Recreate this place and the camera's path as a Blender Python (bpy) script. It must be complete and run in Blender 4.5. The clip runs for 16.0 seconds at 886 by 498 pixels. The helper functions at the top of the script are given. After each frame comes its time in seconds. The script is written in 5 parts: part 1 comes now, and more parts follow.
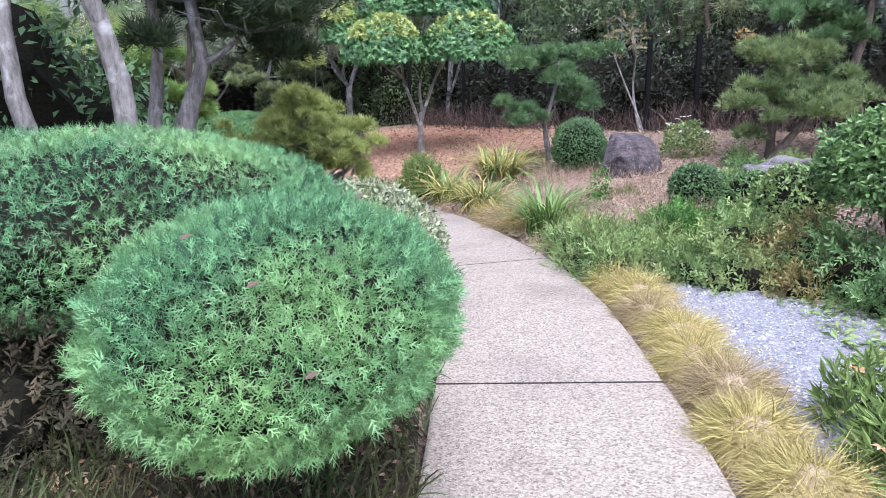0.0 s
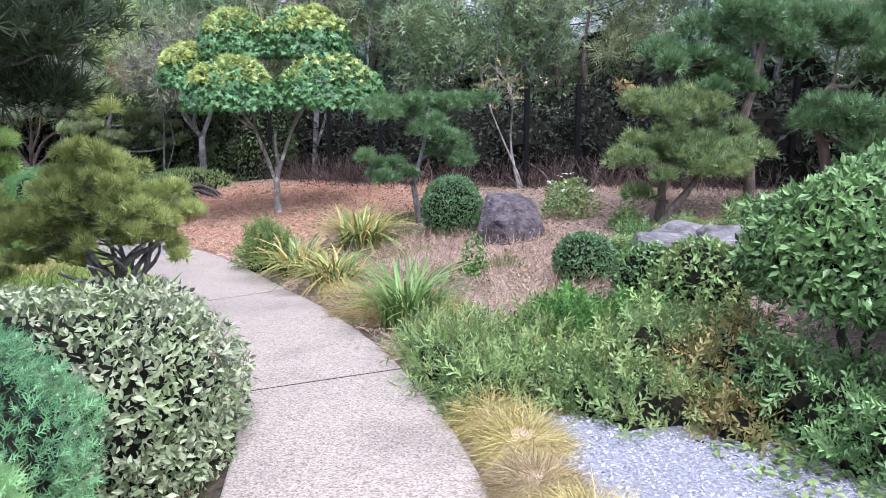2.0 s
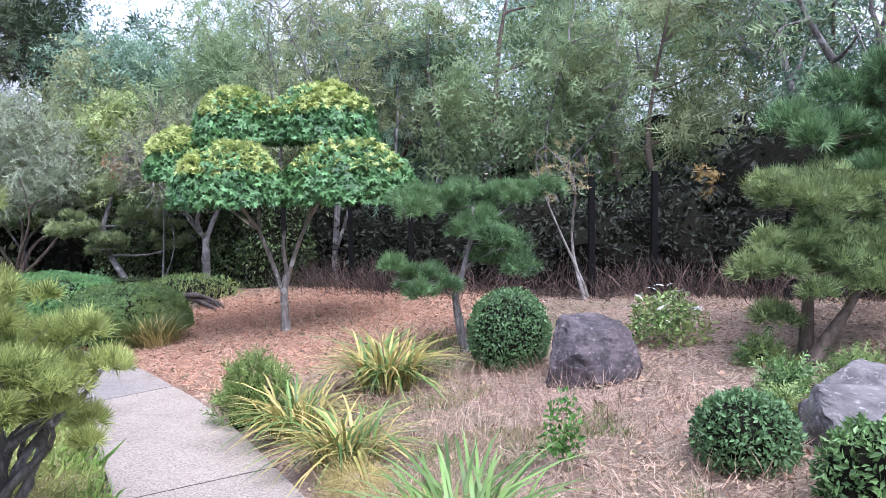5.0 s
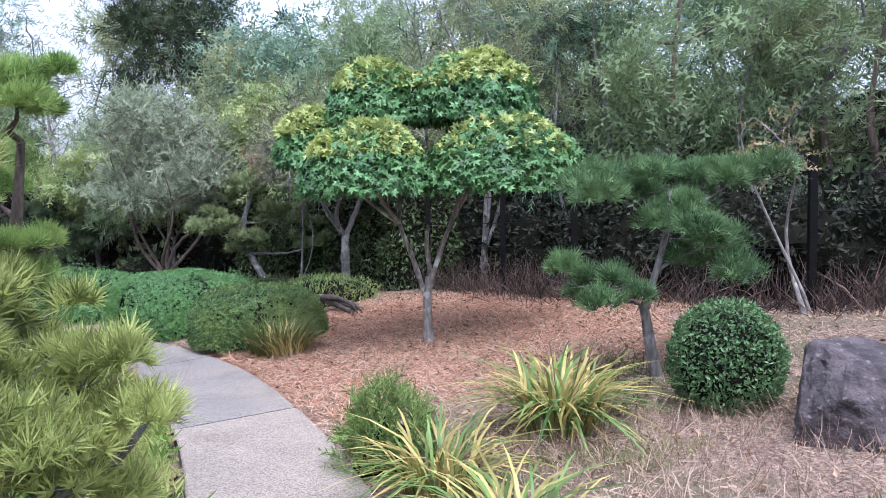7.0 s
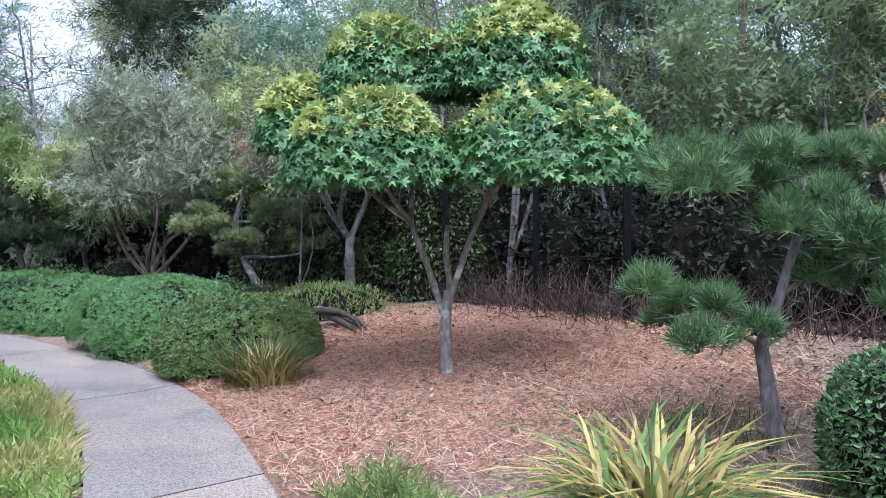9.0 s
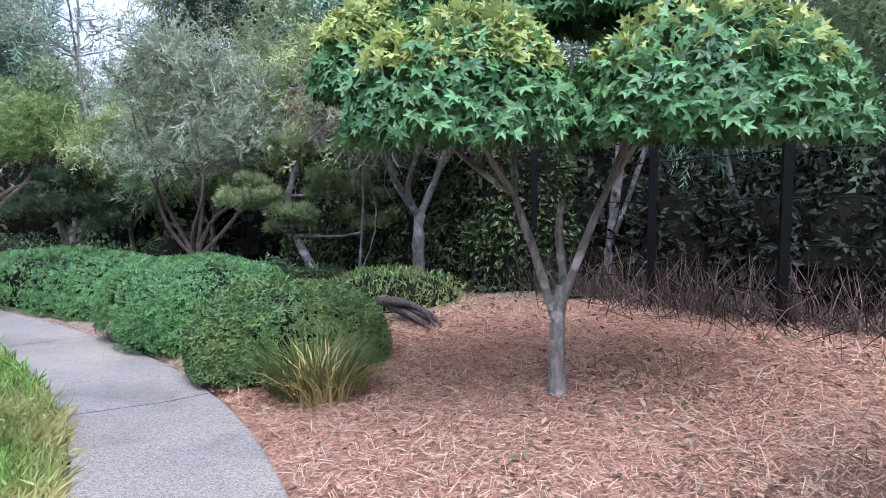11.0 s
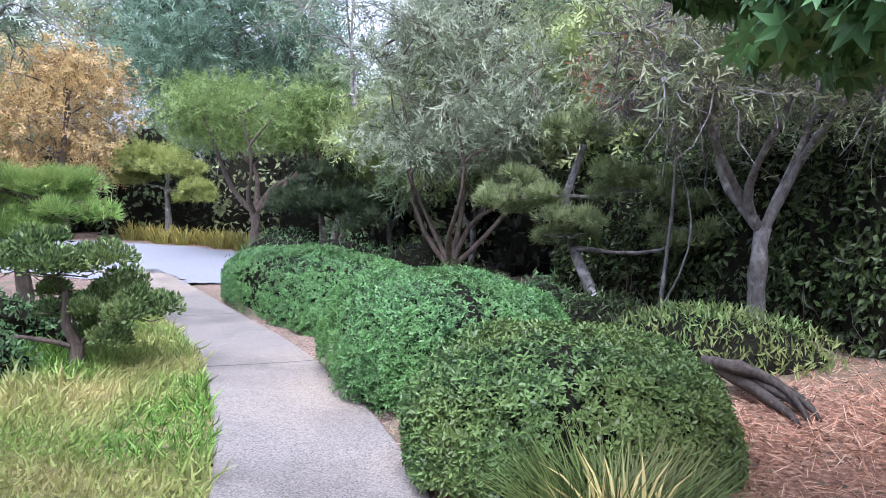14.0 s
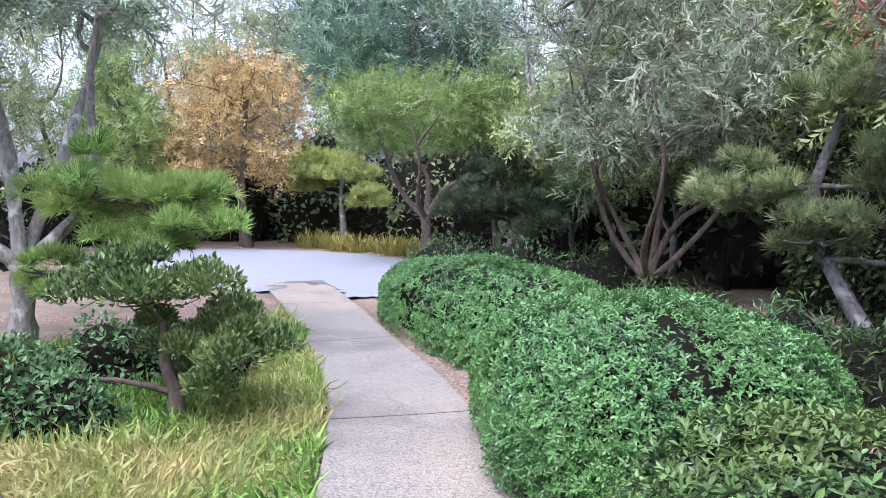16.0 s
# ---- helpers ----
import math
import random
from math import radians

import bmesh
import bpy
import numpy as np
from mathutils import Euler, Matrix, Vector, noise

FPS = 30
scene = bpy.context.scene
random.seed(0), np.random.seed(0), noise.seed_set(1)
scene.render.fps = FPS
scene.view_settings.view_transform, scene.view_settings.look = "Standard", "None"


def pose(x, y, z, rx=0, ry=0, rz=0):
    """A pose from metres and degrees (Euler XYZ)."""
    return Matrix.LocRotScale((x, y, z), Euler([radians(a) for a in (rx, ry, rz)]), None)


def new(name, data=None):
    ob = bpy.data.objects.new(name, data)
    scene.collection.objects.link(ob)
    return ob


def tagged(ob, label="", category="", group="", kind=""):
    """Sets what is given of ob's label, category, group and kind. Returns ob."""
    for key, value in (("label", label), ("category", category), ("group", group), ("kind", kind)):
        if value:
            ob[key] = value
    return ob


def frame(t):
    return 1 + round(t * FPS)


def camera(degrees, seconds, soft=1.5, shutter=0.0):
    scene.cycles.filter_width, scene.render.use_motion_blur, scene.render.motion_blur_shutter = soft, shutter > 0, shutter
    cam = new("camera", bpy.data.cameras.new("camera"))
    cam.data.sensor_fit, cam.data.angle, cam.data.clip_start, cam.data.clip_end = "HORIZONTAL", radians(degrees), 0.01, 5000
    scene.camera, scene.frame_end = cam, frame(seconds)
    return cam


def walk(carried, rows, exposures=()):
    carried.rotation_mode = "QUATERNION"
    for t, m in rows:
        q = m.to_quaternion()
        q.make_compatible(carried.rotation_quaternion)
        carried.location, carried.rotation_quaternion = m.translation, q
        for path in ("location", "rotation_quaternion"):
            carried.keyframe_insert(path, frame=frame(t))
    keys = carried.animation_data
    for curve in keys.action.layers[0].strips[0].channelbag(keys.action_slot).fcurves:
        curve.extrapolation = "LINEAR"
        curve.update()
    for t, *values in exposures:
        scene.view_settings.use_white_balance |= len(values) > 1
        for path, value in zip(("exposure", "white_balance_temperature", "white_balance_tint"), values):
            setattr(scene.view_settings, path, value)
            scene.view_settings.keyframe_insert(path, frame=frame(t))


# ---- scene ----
cam = camera(60.0, 16.0, soft=0.4)
METRES, EYE, TILT, LEAN, TURN = 14.5, 1.55, 0.0, 0.0, 0.0
ROWS = [
    (0.0, 0.0, 0.0, 0.0, -0.38, -16.33, 1.31),
    (0.5, 0.0061, 0.0244, -0.0009, 0.39, -16.28, 1.41),
    (1.0, 0.0122, 0.0531, -0.0016, -0.54, -16.33, 1.18),
    (1.5, 0.0182, 0.0831, -0.0042, -3.74, -14.74, 0.62),
    (2.0, 0.0305, 0.1109, -0.0057, -8.78, -12.89, 0.29),
    (2.5, 0.0401, 0.1398, -0.005, -14.45, -10.68, 0.33),
    (3.0, 0.042, 0.1678, -0.0062, -17.21, -9.45, 0.31),
    (3.5, 0.047, 0.1959, -0.0085, -14.81, -6.97, 0.51),
    (4.0, 0.0466, 0.2263, -0.0106, -10.37, -6.09, 0.66),
    (4.5, 0.043, 0.2552, -0.0119, -8.62, -5.77, 0.78),
    (5.0, 0.0402, 0.2871, -0.0162, -6.81, -5.74, 1.02),
    (7.5, 0.029, 0.4373, -0.0345, 5.07, -4.98, 1.21),
    (8.0, 0.0262, 0.4706, -0.0364, 5.2, -4.77, 0.99),
    (10.5, -0.0101, 0.6245, -0.0494, 5.0, -5.94, 0.98),
    (11.0, -0.022, 0.6527, -0.0522, 9.15, -6.36, 0.38),
    (11.5, -0.0323, 0.6854, -0.0564, 14.55, -6.83, 0.25),
    (12.0, -0.0464, 0.7145, -0.0575, 20.63, -7.07, 0.49),
    (12.5, -0.0581, 0.7453, -0.0587, 24.15, -7.38, 0.78),
    (13.0, -0.0723, 0.7768, -0.0603, 28.29, -7.06, 0.18),
    (13.5, -0.0873, 0.8031, -0.0614, 28.29, -5.43, 0.38),
    (14.0, -0.0998, 0.8317, -0.0654, 28.79, -5.89, -1.05),
    (14.5, -0.1166, 0.8598, -0.0658, 35.11, -6.47, -1.35),
    (15.0, -0.1327, 0.8866, -0.0673, 34.36, -5.87, -0.46),
    (15.5, -0.1479, 0.9195, -0.0705, 37.36, -5.86, 0.31),
    (16.0, -0.1677, 0.9455, -0.0711, 42.42, -5.81, 1.16),
]
walk(cam, [(t, pose(0, 0, EYE, TILT, LEAN, TURN) @ pose(METRES * x, METRES * y, METRES * z, 90 + pitch, roll, yaw)) for t, x, y, z, yaw, pitch, roll in ROWS],
     exposures=[(0.0, 1.22, 5480, 23), (5.0, 1.3, 5430, 24), (7.5, 1.02, 5380, 22), (8.0, 0.98, 5350, 22), (10.5, 1.0, 5260, 21), (12.0, 1.2, 5280, 23), (13.5, 1.28, 5400, 24), (16.0, 1.28, 5520, 24)])

# ---- world, sun, exposure ----
world = bpy.data.worlds.new("sky")
scene.world = world
world.use_nodes = True
wt = world.node_tree
sky = wt.nodes.new("ShaderNodeTexSky")
sky.sky_type, sky.sun_disc = "NISHITA", False
sky.sun_elevation, sky.sun_rotation = radians(64), radians(160)
sky.dust_density, sky.air_density, sky.ozone_density = 4.0, 1.0, 1.0
soften = wt.nodes.new("ShaderNodeHueSaturation")
soften.inputs["Saturation"].default_value = 0.4
wt.links.new(sky.outputs[0], soften.inputs["Color"])
wt.links.new(soften.outputs[0], wt.nodes["Background"].inputs[0])
wt.nodes["Background"].inputs[1].default_value = 0.19
sun_data = bpy.data.lights.new("sun", "SUN")
sun_data.energy, sun_data.angle, sun_data.color = 1.0, radians(40), (1.0, 0.97, 0.92)
sun = new("sun", sun_data)
sun.rotation_euler = (radians(26), 0, radians(20))


# ---- materials ----
def nodes_of(name):
    m = bpy.data.materials.new(name)
    m.use_nodes = True
    return m, m.node_tree.nodes, m.node_tree.links, m.node_tree.nodes["Principled BSDF"]


def mixed(n, l, fac, a, b):
    mix = n.new("ShaderNodeMix")
    mix.data_type = "RGBA"
    l.new(fac, mix.inputs[0])
    for value, slot in ((a, 6), (b, 7)):
        if isinstance(value, tuple):
            mix.inputs[slot].default_value = (*value, 1)
        else:
            l.new(value, mix.inputs[slot])
    return mix.outputs[2]


def noise_of(n, l, scale, detail=4.0, lo=0.35, hi=0.65, where="Object"):
    co = n.new("ShaderNodeTexCoord")
    tex = n.new("ShaderNodeTexNoise")
    tex.inputs["Scale"].default_value, tex.inputs["Detail"].default_value = scale, detail
    l.new(co.outputs[where], tex.inputs["Vector"])
    mr = n.new("ShaderNodeMapRange")
    mr.inputs[1].default_value, mr.inputs[2].default_value = lo, hi
    l.new(tex.outputs[0], mr.inputs[0])
    return mr.outputs[0]


def bumped(n, l, bsdf, height, strength, distance):
    b = n.new("ShaderNodeBump")
    b.inputs["Strength"].default_value, b.inputs["Distance"].default_value = strength, distance
    l.new(height, b.inputs["Height"])
    l.new(b.outputs[0], bsdf.inputs["Normal"])


def leafy(name, dark, light, third=None, rough=0.5, clear=0.25, patch=1.3, single=False):
    """Leaves: each one its own tone between dark and light, with broad patches, and some light through the blade."""
    m, n, l, bsdf = nodes_of(name)
    geo = n.new("ShaderNodeObjectInfo" if single else "ShaderNodeNewGeometry")
    tone = mixed(n, l, geo.outputs["Random" if single else "Random Per Island"], tuple(k * 0.55 for k in dark), tuple(k * 1.15 for k in light))
    tone = mixed(n, l, noise_of(n, l, patch, 2.0, 0.4, 0.75), tone, third or light)
    l.new(tone, bsdf.inputs["Base Color"])
    bsdf.inputs["Roughness"].default_value = rough
    bsdf.inputs["Specular IOR Level"].default_value = 0.28
    tr = n.new("ShaderNodeBsdfTranslucent")
    l.new(tone, tr.inputs[0])
    mx = n.new("ShaderNodeMixShader")
    mx.inputs[0].default_value = clear
    l.new(bsdf.outputs[0], mx.inputs[1])
    l.new(tr.outputs[0], mx.inputs[2])
    l.new(mx.outputs[0], n["Material Output"].inputs[0])
    return m


def barky(name, dark, light, scale=14.0, lichen=None):
    m, n, l, bsdf = nodes_of(name)
    co = n.new("ShaderNodeTexCoord")
    mp = n.new("ShaderNodeMapping")
    mp.inputs["Scale"].default_value = (1, 1, 0.3)
    l.new(co.outputs["Object"], mp.inputs[0])
    tex = n.new("ShaderNodeTexNoise")
    tex.inputs["Scale"].default_value, tex.inputs["Detail"].default_value, tex.inputs["Roughness"].default_value = scale, 8, 0.7
    l.new(mp.outputs[0], tex.inputs["Vector"])
    mr = n.new("ShaderNodeMapRange")
    mr.inputs[1].default_value, mr.inputs[2].default_value = 0.35, 0.68
    l.new(tex.outputs[0], mr.inputs[0])
    tone = mixed(n, l, mr.outputs[0], dark, light)
    if lichen:
        tone = mixed(n, l, noise_of(n, l, 6.0, 5, 0.55, 0.68), tone, lichen)
    l.new(tone, bsdf.inputs["Base Color"])
    bsdf.inputs["Roughness"].default_value = 0.9
    bumped(n, l, bsdf, tex.outputs[0], 0.9, 0.03)
    return m


def stony(name, dark, light, scale=5.0, moss=None):
    m, n, l, bsdf = nodes_of(name)
    tone = mixed(n, l, noise_of(n, l, scale, 8, 0.35, 0.7), dark, light)
    tone = mixed(n, l, noise_of(n, l, scale * 5, 4, 0.6, 0.75), tone, tuple(min(1, c * 1.5) for c in light))
    if moss:
        tone = mixed(n, l, noise_of(n, l, scale * 0.6, 5, 0.55, 0.7), tone, moss)
    l.new(tone, bsdf.inputs["Base Color"])
    bsdf.inputs["Roughness"].default_value = 0.85
    bumped(n, l, bsdf, noise_of(n, l, scale * 3, 10, 0.2, 0.8), 0.8, 0.04)
    return m


def aggregate(name, age=0.0):
    """Exposed-aggregate concrete: small tan, pink and grey stones in a paste, with darker worn stains and pale patches."""
    m, n, l, bsdf = nodes_of(name)
    co = n.new("ShaderNodeTexCoord")
    vor = n.new("ShaderNodeTexVoronoi")
    vor.inputs["Scale"].default_value = 120
    l.new(co.outputs["Object"], vor.inputs["Vector"])
    sep = n.new("ShaderNodeSeparateColor")
    l.new(vor.outputs["Color"], sep.inputs[0])
    ramp = n.new("ShaderNodeValToRGB")
    ramp.color_ramp.elements[0].color = (0.08, 0.068, 0.055, 1)
    ramp.color_ramp.elements[1].color = (0.50, 0.438, 0.355, 1)
    for where, colour in ((0.18, (0.215, 0.183, 0.143, 1)), (0.5, (0.325, 0.281, 0.224, 1))):
        ramp.color_ramp.elements.new(where).color = colour
    l.new(sep.outputs[0], ramp.inputs[0])
    dull = n.new("ShaderNodeHueSaturation")
    dull.inputs["Value"].default_value, dull.inputs["Saturation"].default_value = 0.62, 0.75
    l.new(ramp.outputs[0], dull.inputs["Color"])
    tone = mixed(n, l, noise_of(n, l, 0.8, 8, 0.5, 0.72), ramp.outputs[0], dull.outputs[0])
    tone = mixed(n, l, noise_of(n, l, 300, 2, 0.3, 0.9), tone, (0.295, 0.256, 0.205))
    grey = n.new("ShaderNodeHueSaturation")
    grey.inputs["Value"].default_value, grey.inputs["Saturation"].default_value = 0.78, 0.6
    l.new(tone, grey.inputs["Color"])
    tone = mixed(n, l, noise_of(n, l, 0.45, 6, 0.66 - 0.3 * age, 0.86 - 0.3 * age), tone, grey.outputs[0])
    damp = n.new("ShaderNodeHueSaturation")
    damp.inputs["Value"].default_value = 0.78
    l.new(tone, damp.inputs["Color"])
    tone = mixed(n, l, noise_of(n, l, 1.1, 9, 0.56, 0.7), tone, damp.outputs[0])
    l.new(tone, bsdf.inputs["Base Color"])
    bsdf.inputs["Roughness"].default_value = 0.85
    bsdf.inputs["Specular IOR Level"].default_value = 0.2
    bumped(n, l, bsdf, vor.outputs["Distance"], 0.4, 0.005)
    return m


def soil():
    """Garden soil under dry needles and straw: reddish round the maple, pale tan in the open, grey-green where weeds grow."""
    m, n, l, bsdf = nodes_of("mulched_soil")
    co = n.new("ShaderNodeTexCoord")
    tone = mixed(n, l, noise_of(n, l, 35, 6, 0.35, 0.65), (0.15, 0.10, 0.075), (0.45, 0.33, 0.25))
    tone = mixed(n, l, noise_of(n, l, 0.9, 4, 0.45, 0.62), tone, (0.21, 0.175, 0.115))
    dist = n.new("ShaderNodeVectorMath")
    dist.operation = "DISTANCE"
    l.new(co.outputs["Object"], dist.inputs[0])
    dist.inputs[1].default_value = (-0.6, 15.2, -0.9)
    wob = n.new("ShaderNodeMath")
    wob.operation = "ADD"
    l.new(dist.outputs["Value"], wob.inputs[0])
    l.new(noise_of(n, l, 1.2, 4, 0.2, 0.8), wob.inputs[1])
    mr = n.new("ShaderNodeMapRange")
    mr.inputs[1].default_value, mr.inputs[2].default_value = 4.0, 2.6
    l.new(wob.outputs[0], mr.inputs[0])
    red = mixed(n, l, noise_of(n, l, 28, 6, 0.35, 0.65), (0.22, 0.105, 0.062), (0.54, 0.31, 0.20))
    tone = mixed(n, l, mr.outputs[0], tone, red)
    l.new(tone, bsdf.inputs["Base Color"])
    bsdf.inputs["Roughness"].default_value = 0.95
    bumped(n, l, bsdf, noise_of(n, l, 45, 8, 0.2, 0.8), 1.0, 0.03)
    return m


def plain(name, dark, light, scale=40.0, rough=0.8, metal=0.0, bump=0.3):
    m, n, l, bsdf = nodes_of(name)
    grain = noise_of(n, l, scale, 6, 0.3, 0.7)
    l.new(mixed(n, l, grain, dark, light), bsdf.inputs["Base Color"])
    bsdf.inputs["Roughness"].default_value, bsdf.inputs["Metallic"].default_value = rough, metal
    bsdf.inputs["Specular IOR Level"].default_value = 0.1
    bumped(n, l, bsdf, grain, bump, 0.01)
    return m


def tones(name, colours, rough=0.8):
    """Loose small pieces, each of one of the given colours."""
    m, n, l, bsdf = nodes_of(name)
    geo = n.new("ShaderNodeNewGeometry")
    ramp = n.new("ShaderNodeValToRGB")
    ramp.color_ramp.interpolation = "CONSTANT"
    for i, c in enumerate(colours):
        e = ramp.color_ramp.elements[i] if i < 2 else ramp.color_ramp.elements.new(i / len(colours))
        e.position, e.color = i / len(colours), (*c, 1)
    l.new(geo.outputs["Random Per Island"], ramp.inputs[0])
    l.new(ramp.outputs[0], bsdf.inputs["Base Color"])
    bsdf.inputs["Roughness"].default_value = rough
    return m


SOIL, PAVING, PAVING_WORN = soil(), aggregate("exposed_aggregate"), aggregate("weathered_aggregate", 1.0)
GRAVEL = tones("grey_gravel", [(0.38, 0.385, 0.4), (0.24, 0.245, 0.26), (0.50, 0.50, 0.51), (0.31, 0.315, 0.33)])
GRAVEL_BED = plain("gravel_fines", (0.18, 0.183, 0.195), (0.38, 0.385, 0.4), 60.0, 0.9, 0, 1.0)
PLAZA = plain("court_gravel", (0.20, 0.212, 0.235), (0.33, 0.345, 0.372), 30.0, 0.9, 0, 0.6)
LAWN_SOIL = plain("lawn_thatch", (0.10, 0.12, 0.035), (0.32, 0.27, 0.12), 18.0, 0.95, 0, 0.8)
GRASS = leafy("lawn_blades", (0.09, 0.22, 0.03), (0.27, 0.47, 0.10), (0.60, 0.47, 0.22), 0.55, 0.3, 0.6)
GRASS_TUFT = leafy("tuft_blades", (0.07, 0.12, 0.03), (0.18, 0.25, 0.07), (0.26, 0.24, 0.10), 0.55, 0.25, 1.5)
# Darker copy of the tuft blades: shade under the juniper put into colour.
GRASS_SHADED = leafy("shaded_rank_grass", (0.025, 0.05, 0.015), (0.07, 0.12, 0.035), (0.13, 0.12, 0.05), 0.6, 0.2, 1.5)
STRAW = tones("dry_straw", [(0.42, 0.30, 0.20), (0.52, 0.40, 0.29), (0.24, 0.155, 0.105), (0.45, 0.32, 0.22), (0.15, 0.10, 0.07)])
RED_STRAW = tones("red_needles", [(0.64, 0.37, 0.22), (0.37, 0.175, 0.105), (0.68, 0.48, 0.32), (0.54, 0.29, 0.17), (0.21, 0.11, 0.067)])
LITTER = tones("leaf_litter", [(0.20, 0.12, 0.075), (0.34, 0.22, 0.14), (0.11, 0.075, 0.05), (0.45, 0.31, 0.19), (0.15, 0.14, 0.07)])
JUNIPER = leafy("juniper_sprays", (0.05, 0.15, 0.085), (0.23, 0.47, 0.21), (0.33, 0.54, 0.20), 0.5, 0.25, 1.4)
VARIEGATED = leafy("variegated_leaves", (0.05, 0.11, 0.04), (0.50, 0.53, 0.34), (0.28, 0.36, 0.16), 0.35, 0.2, 3.0)
SEDGE = leafy("golden_sedge", (0.32, 0.27, 0.08), (0.64, 0.56, 0.22), (0.55, 0.45, 0.2), 0.6, 0.25, 2.0)
DRY_SEDGE = leafy("dry_sedge", (0.28, 0.20, 0.09), (0.52, 0.42, 0.24), (0.5, 0.42, 0.18), 0.6, 0.25, 2.0)
GROUNDCOVER = leafy("groundcover_leaves", (0.075, 0.15, 0.05), (0.30, 0.43, 0.15), (0.31, 0.34, 0.12), 0.4, 0.25, 2.2)
BRIGHT = leafy("bright_low_leaves", (0.05, 0.14, 0.03), (0.13, 0.28, 0.06), None, 0.4, 0.25)
CAMELLIA = leafy("glossy_leaves", (0.05, 0.12, 0.04), (0.20, 0.33, 0.12), (0.19, 0.32, 0.10), 0.3, 0.12)
CAMELLIA_LIGHT = leafy("olive_gloss_leaves", (0.05, 0.10, 0.035), (0.19, 0.28, 0.10), (0.22, 0.28, 0.09), 0.3, 0.15)
BOX = leafy("box_leaves", (0.04, 0.10, 0.04), (0.14, 0.25, 0.10), None, 0.4, 0.15)
HEDGE = leafy("hedge_leaves", (0.03, 0.08, 0.025), (0.17, 0.28, 0.09), (0.19, 0.25, 0.07), 0.3, 0.2, 1.0)
PINE = leafy("pine_needles", (0.03, 0.08, 0.035), (0.17, 0.29, 0.12), (0.13, 0.22, 0.08), 0.5, 0.15)
PINE_BRIGHT = leafy("bright_needles", (0.10, 0.20, 0.045), (0.38, 0.57, 0.17), (0.38, 0.48, 0.14), 0.5, 0.3)
PINE_LIGHT = leafy("light_needles", (0.06, 0.11, 0.04), (0.27, 0.36, 0.14), (0.24, 0.3, 0.11), 0.5, 0.2)
PINE_YELLOW = leafy("yellow_green_needles", (0.16, 0.22, 0.05), (0.50, 0.57, 0.19), (0.44, 0.48, 0.15), 0.5, 0.3)
PINE_OLIVE = leafy("olive_needles", (0.07, 0.10, 0.04), (0.27, 0.33, 0.14), None, 0.5, 0.15)
PINE_DARK = leafy("dark_needles", (0.02, 0.04, 0.02), (0.05, 0.075, 0.03), None, 0.6, 0.1)
IRIS = leafy("iris_blades", (0.08, 0.17, 0.04), (0.20, 0.33, 0.09), (0.22, 0.32, 0.09), 0.4, 0.25, 1.3, True)
IRIS_GOLD = leafy("yellowing_blades", (0.30, 0.26, 0.07), (0.66, 0.52, 0.2), (0.34, 0.36, 0.10), 0.45, 0.25, 5.0, True)
FEATHER = leafy("feathery_leaves", (0.12, 0.2, 0.05), (0.24, 0.34, 0.10), None, 0.5, 0.25)
# Lit and shaded copies of one maple leaf: light from above put into colour.
MAPLE_LIT = leafy("sunlit_star_leaves", (0.25, 0.36, 0.09), (0.50, 0.56, 0.20), (0.44, 0.5, 0.15), 0.4, 0.3, 1.6)
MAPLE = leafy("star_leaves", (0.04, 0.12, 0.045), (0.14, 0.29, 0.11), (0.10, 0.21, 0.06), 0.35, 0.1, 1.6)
WOODS = [leafy("wood_leaves_olive", (0.15, 0.19, 0.085), (0.37, 0.43, 0.22), (0.37, 0.40, 0.20), 0.6, 0.4, 0.6),
         leafy("wood_leaves_green", (0.12, 0.18, 0.085), (0.30, 0.41, 0.21), (0.29, 0.38, 0.18), 0.6, 0.4, 0.6),
         leafy("wood_leaves_bluish", (0.07, 0.13, 0.085), (0.23, 0.35, 0.23), None, 0.6, 0.3, 0.6)]
# Leaves near black, brush browns lowered: deep woodland shade put into the colours.
SHADE = leafy("shade_dark_leaves", (0.016, 0.022, 0.013), (0.034, 0.042, 0.024), (0.026, 0.028, 0.017), 0.6, 0.05)
BRUSH = tones("dry_brush", [(0.04, 0.027, 0.021), (0.085, 0.052, 0.04), (0.022, 0.016, 0.013), (0.15, 0.10, 0.075)])
IVY = leafy("ivy_leaves", (0.016, 0.032, 0.012), (0.085, 0.13, 0.04), (0.045, 0.06, 0.022), 0.35, 0.1, 1.5)
FRESH = leafy("fresh_leaves", (0.13, 0.21, 0.06), (0.40, 0.50, 0.2), (0.42, 0.47, 0.18), 0.45, 0.35, 1.0)
HEDGE_FINE = leafy("pale_hedge_leaves", (0.03, 0.10, 0.03), (0.18, 0.36, 0.13), (0.15, 0.30, 0.085), 0.3, 0.2, 1.2)
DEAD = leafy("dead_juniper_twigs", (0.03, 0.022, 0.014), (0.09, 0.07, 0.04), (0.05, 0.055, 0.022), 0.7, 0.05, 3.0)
OCHRE = leafy("ochre_low_leaves", (0.12, 0.10, 0.035), (0.36, 0.29, 0.11), (0.22, 0.25, 0.08), 0.5, 0.2, 3.0)
OLIVE = leafy("grey_green_leaves", (0.12, 0.16, 0.095), (0.38, 0.44, 0.29), None, 0.5, 0.2)
PLUM = leafy("dull_plum_leaves", (0.08, 0.12, 0.06), (0.30, 0.37, 0.19), (0.28, 0.26, 0.15), 0.5, 0.2, 3.0)
PALE = leafy("pale_feathery_leaves", (0.14, 0.2, 0.13), (0.34, 0.44, 0.3), None, 0.5, 0.3)
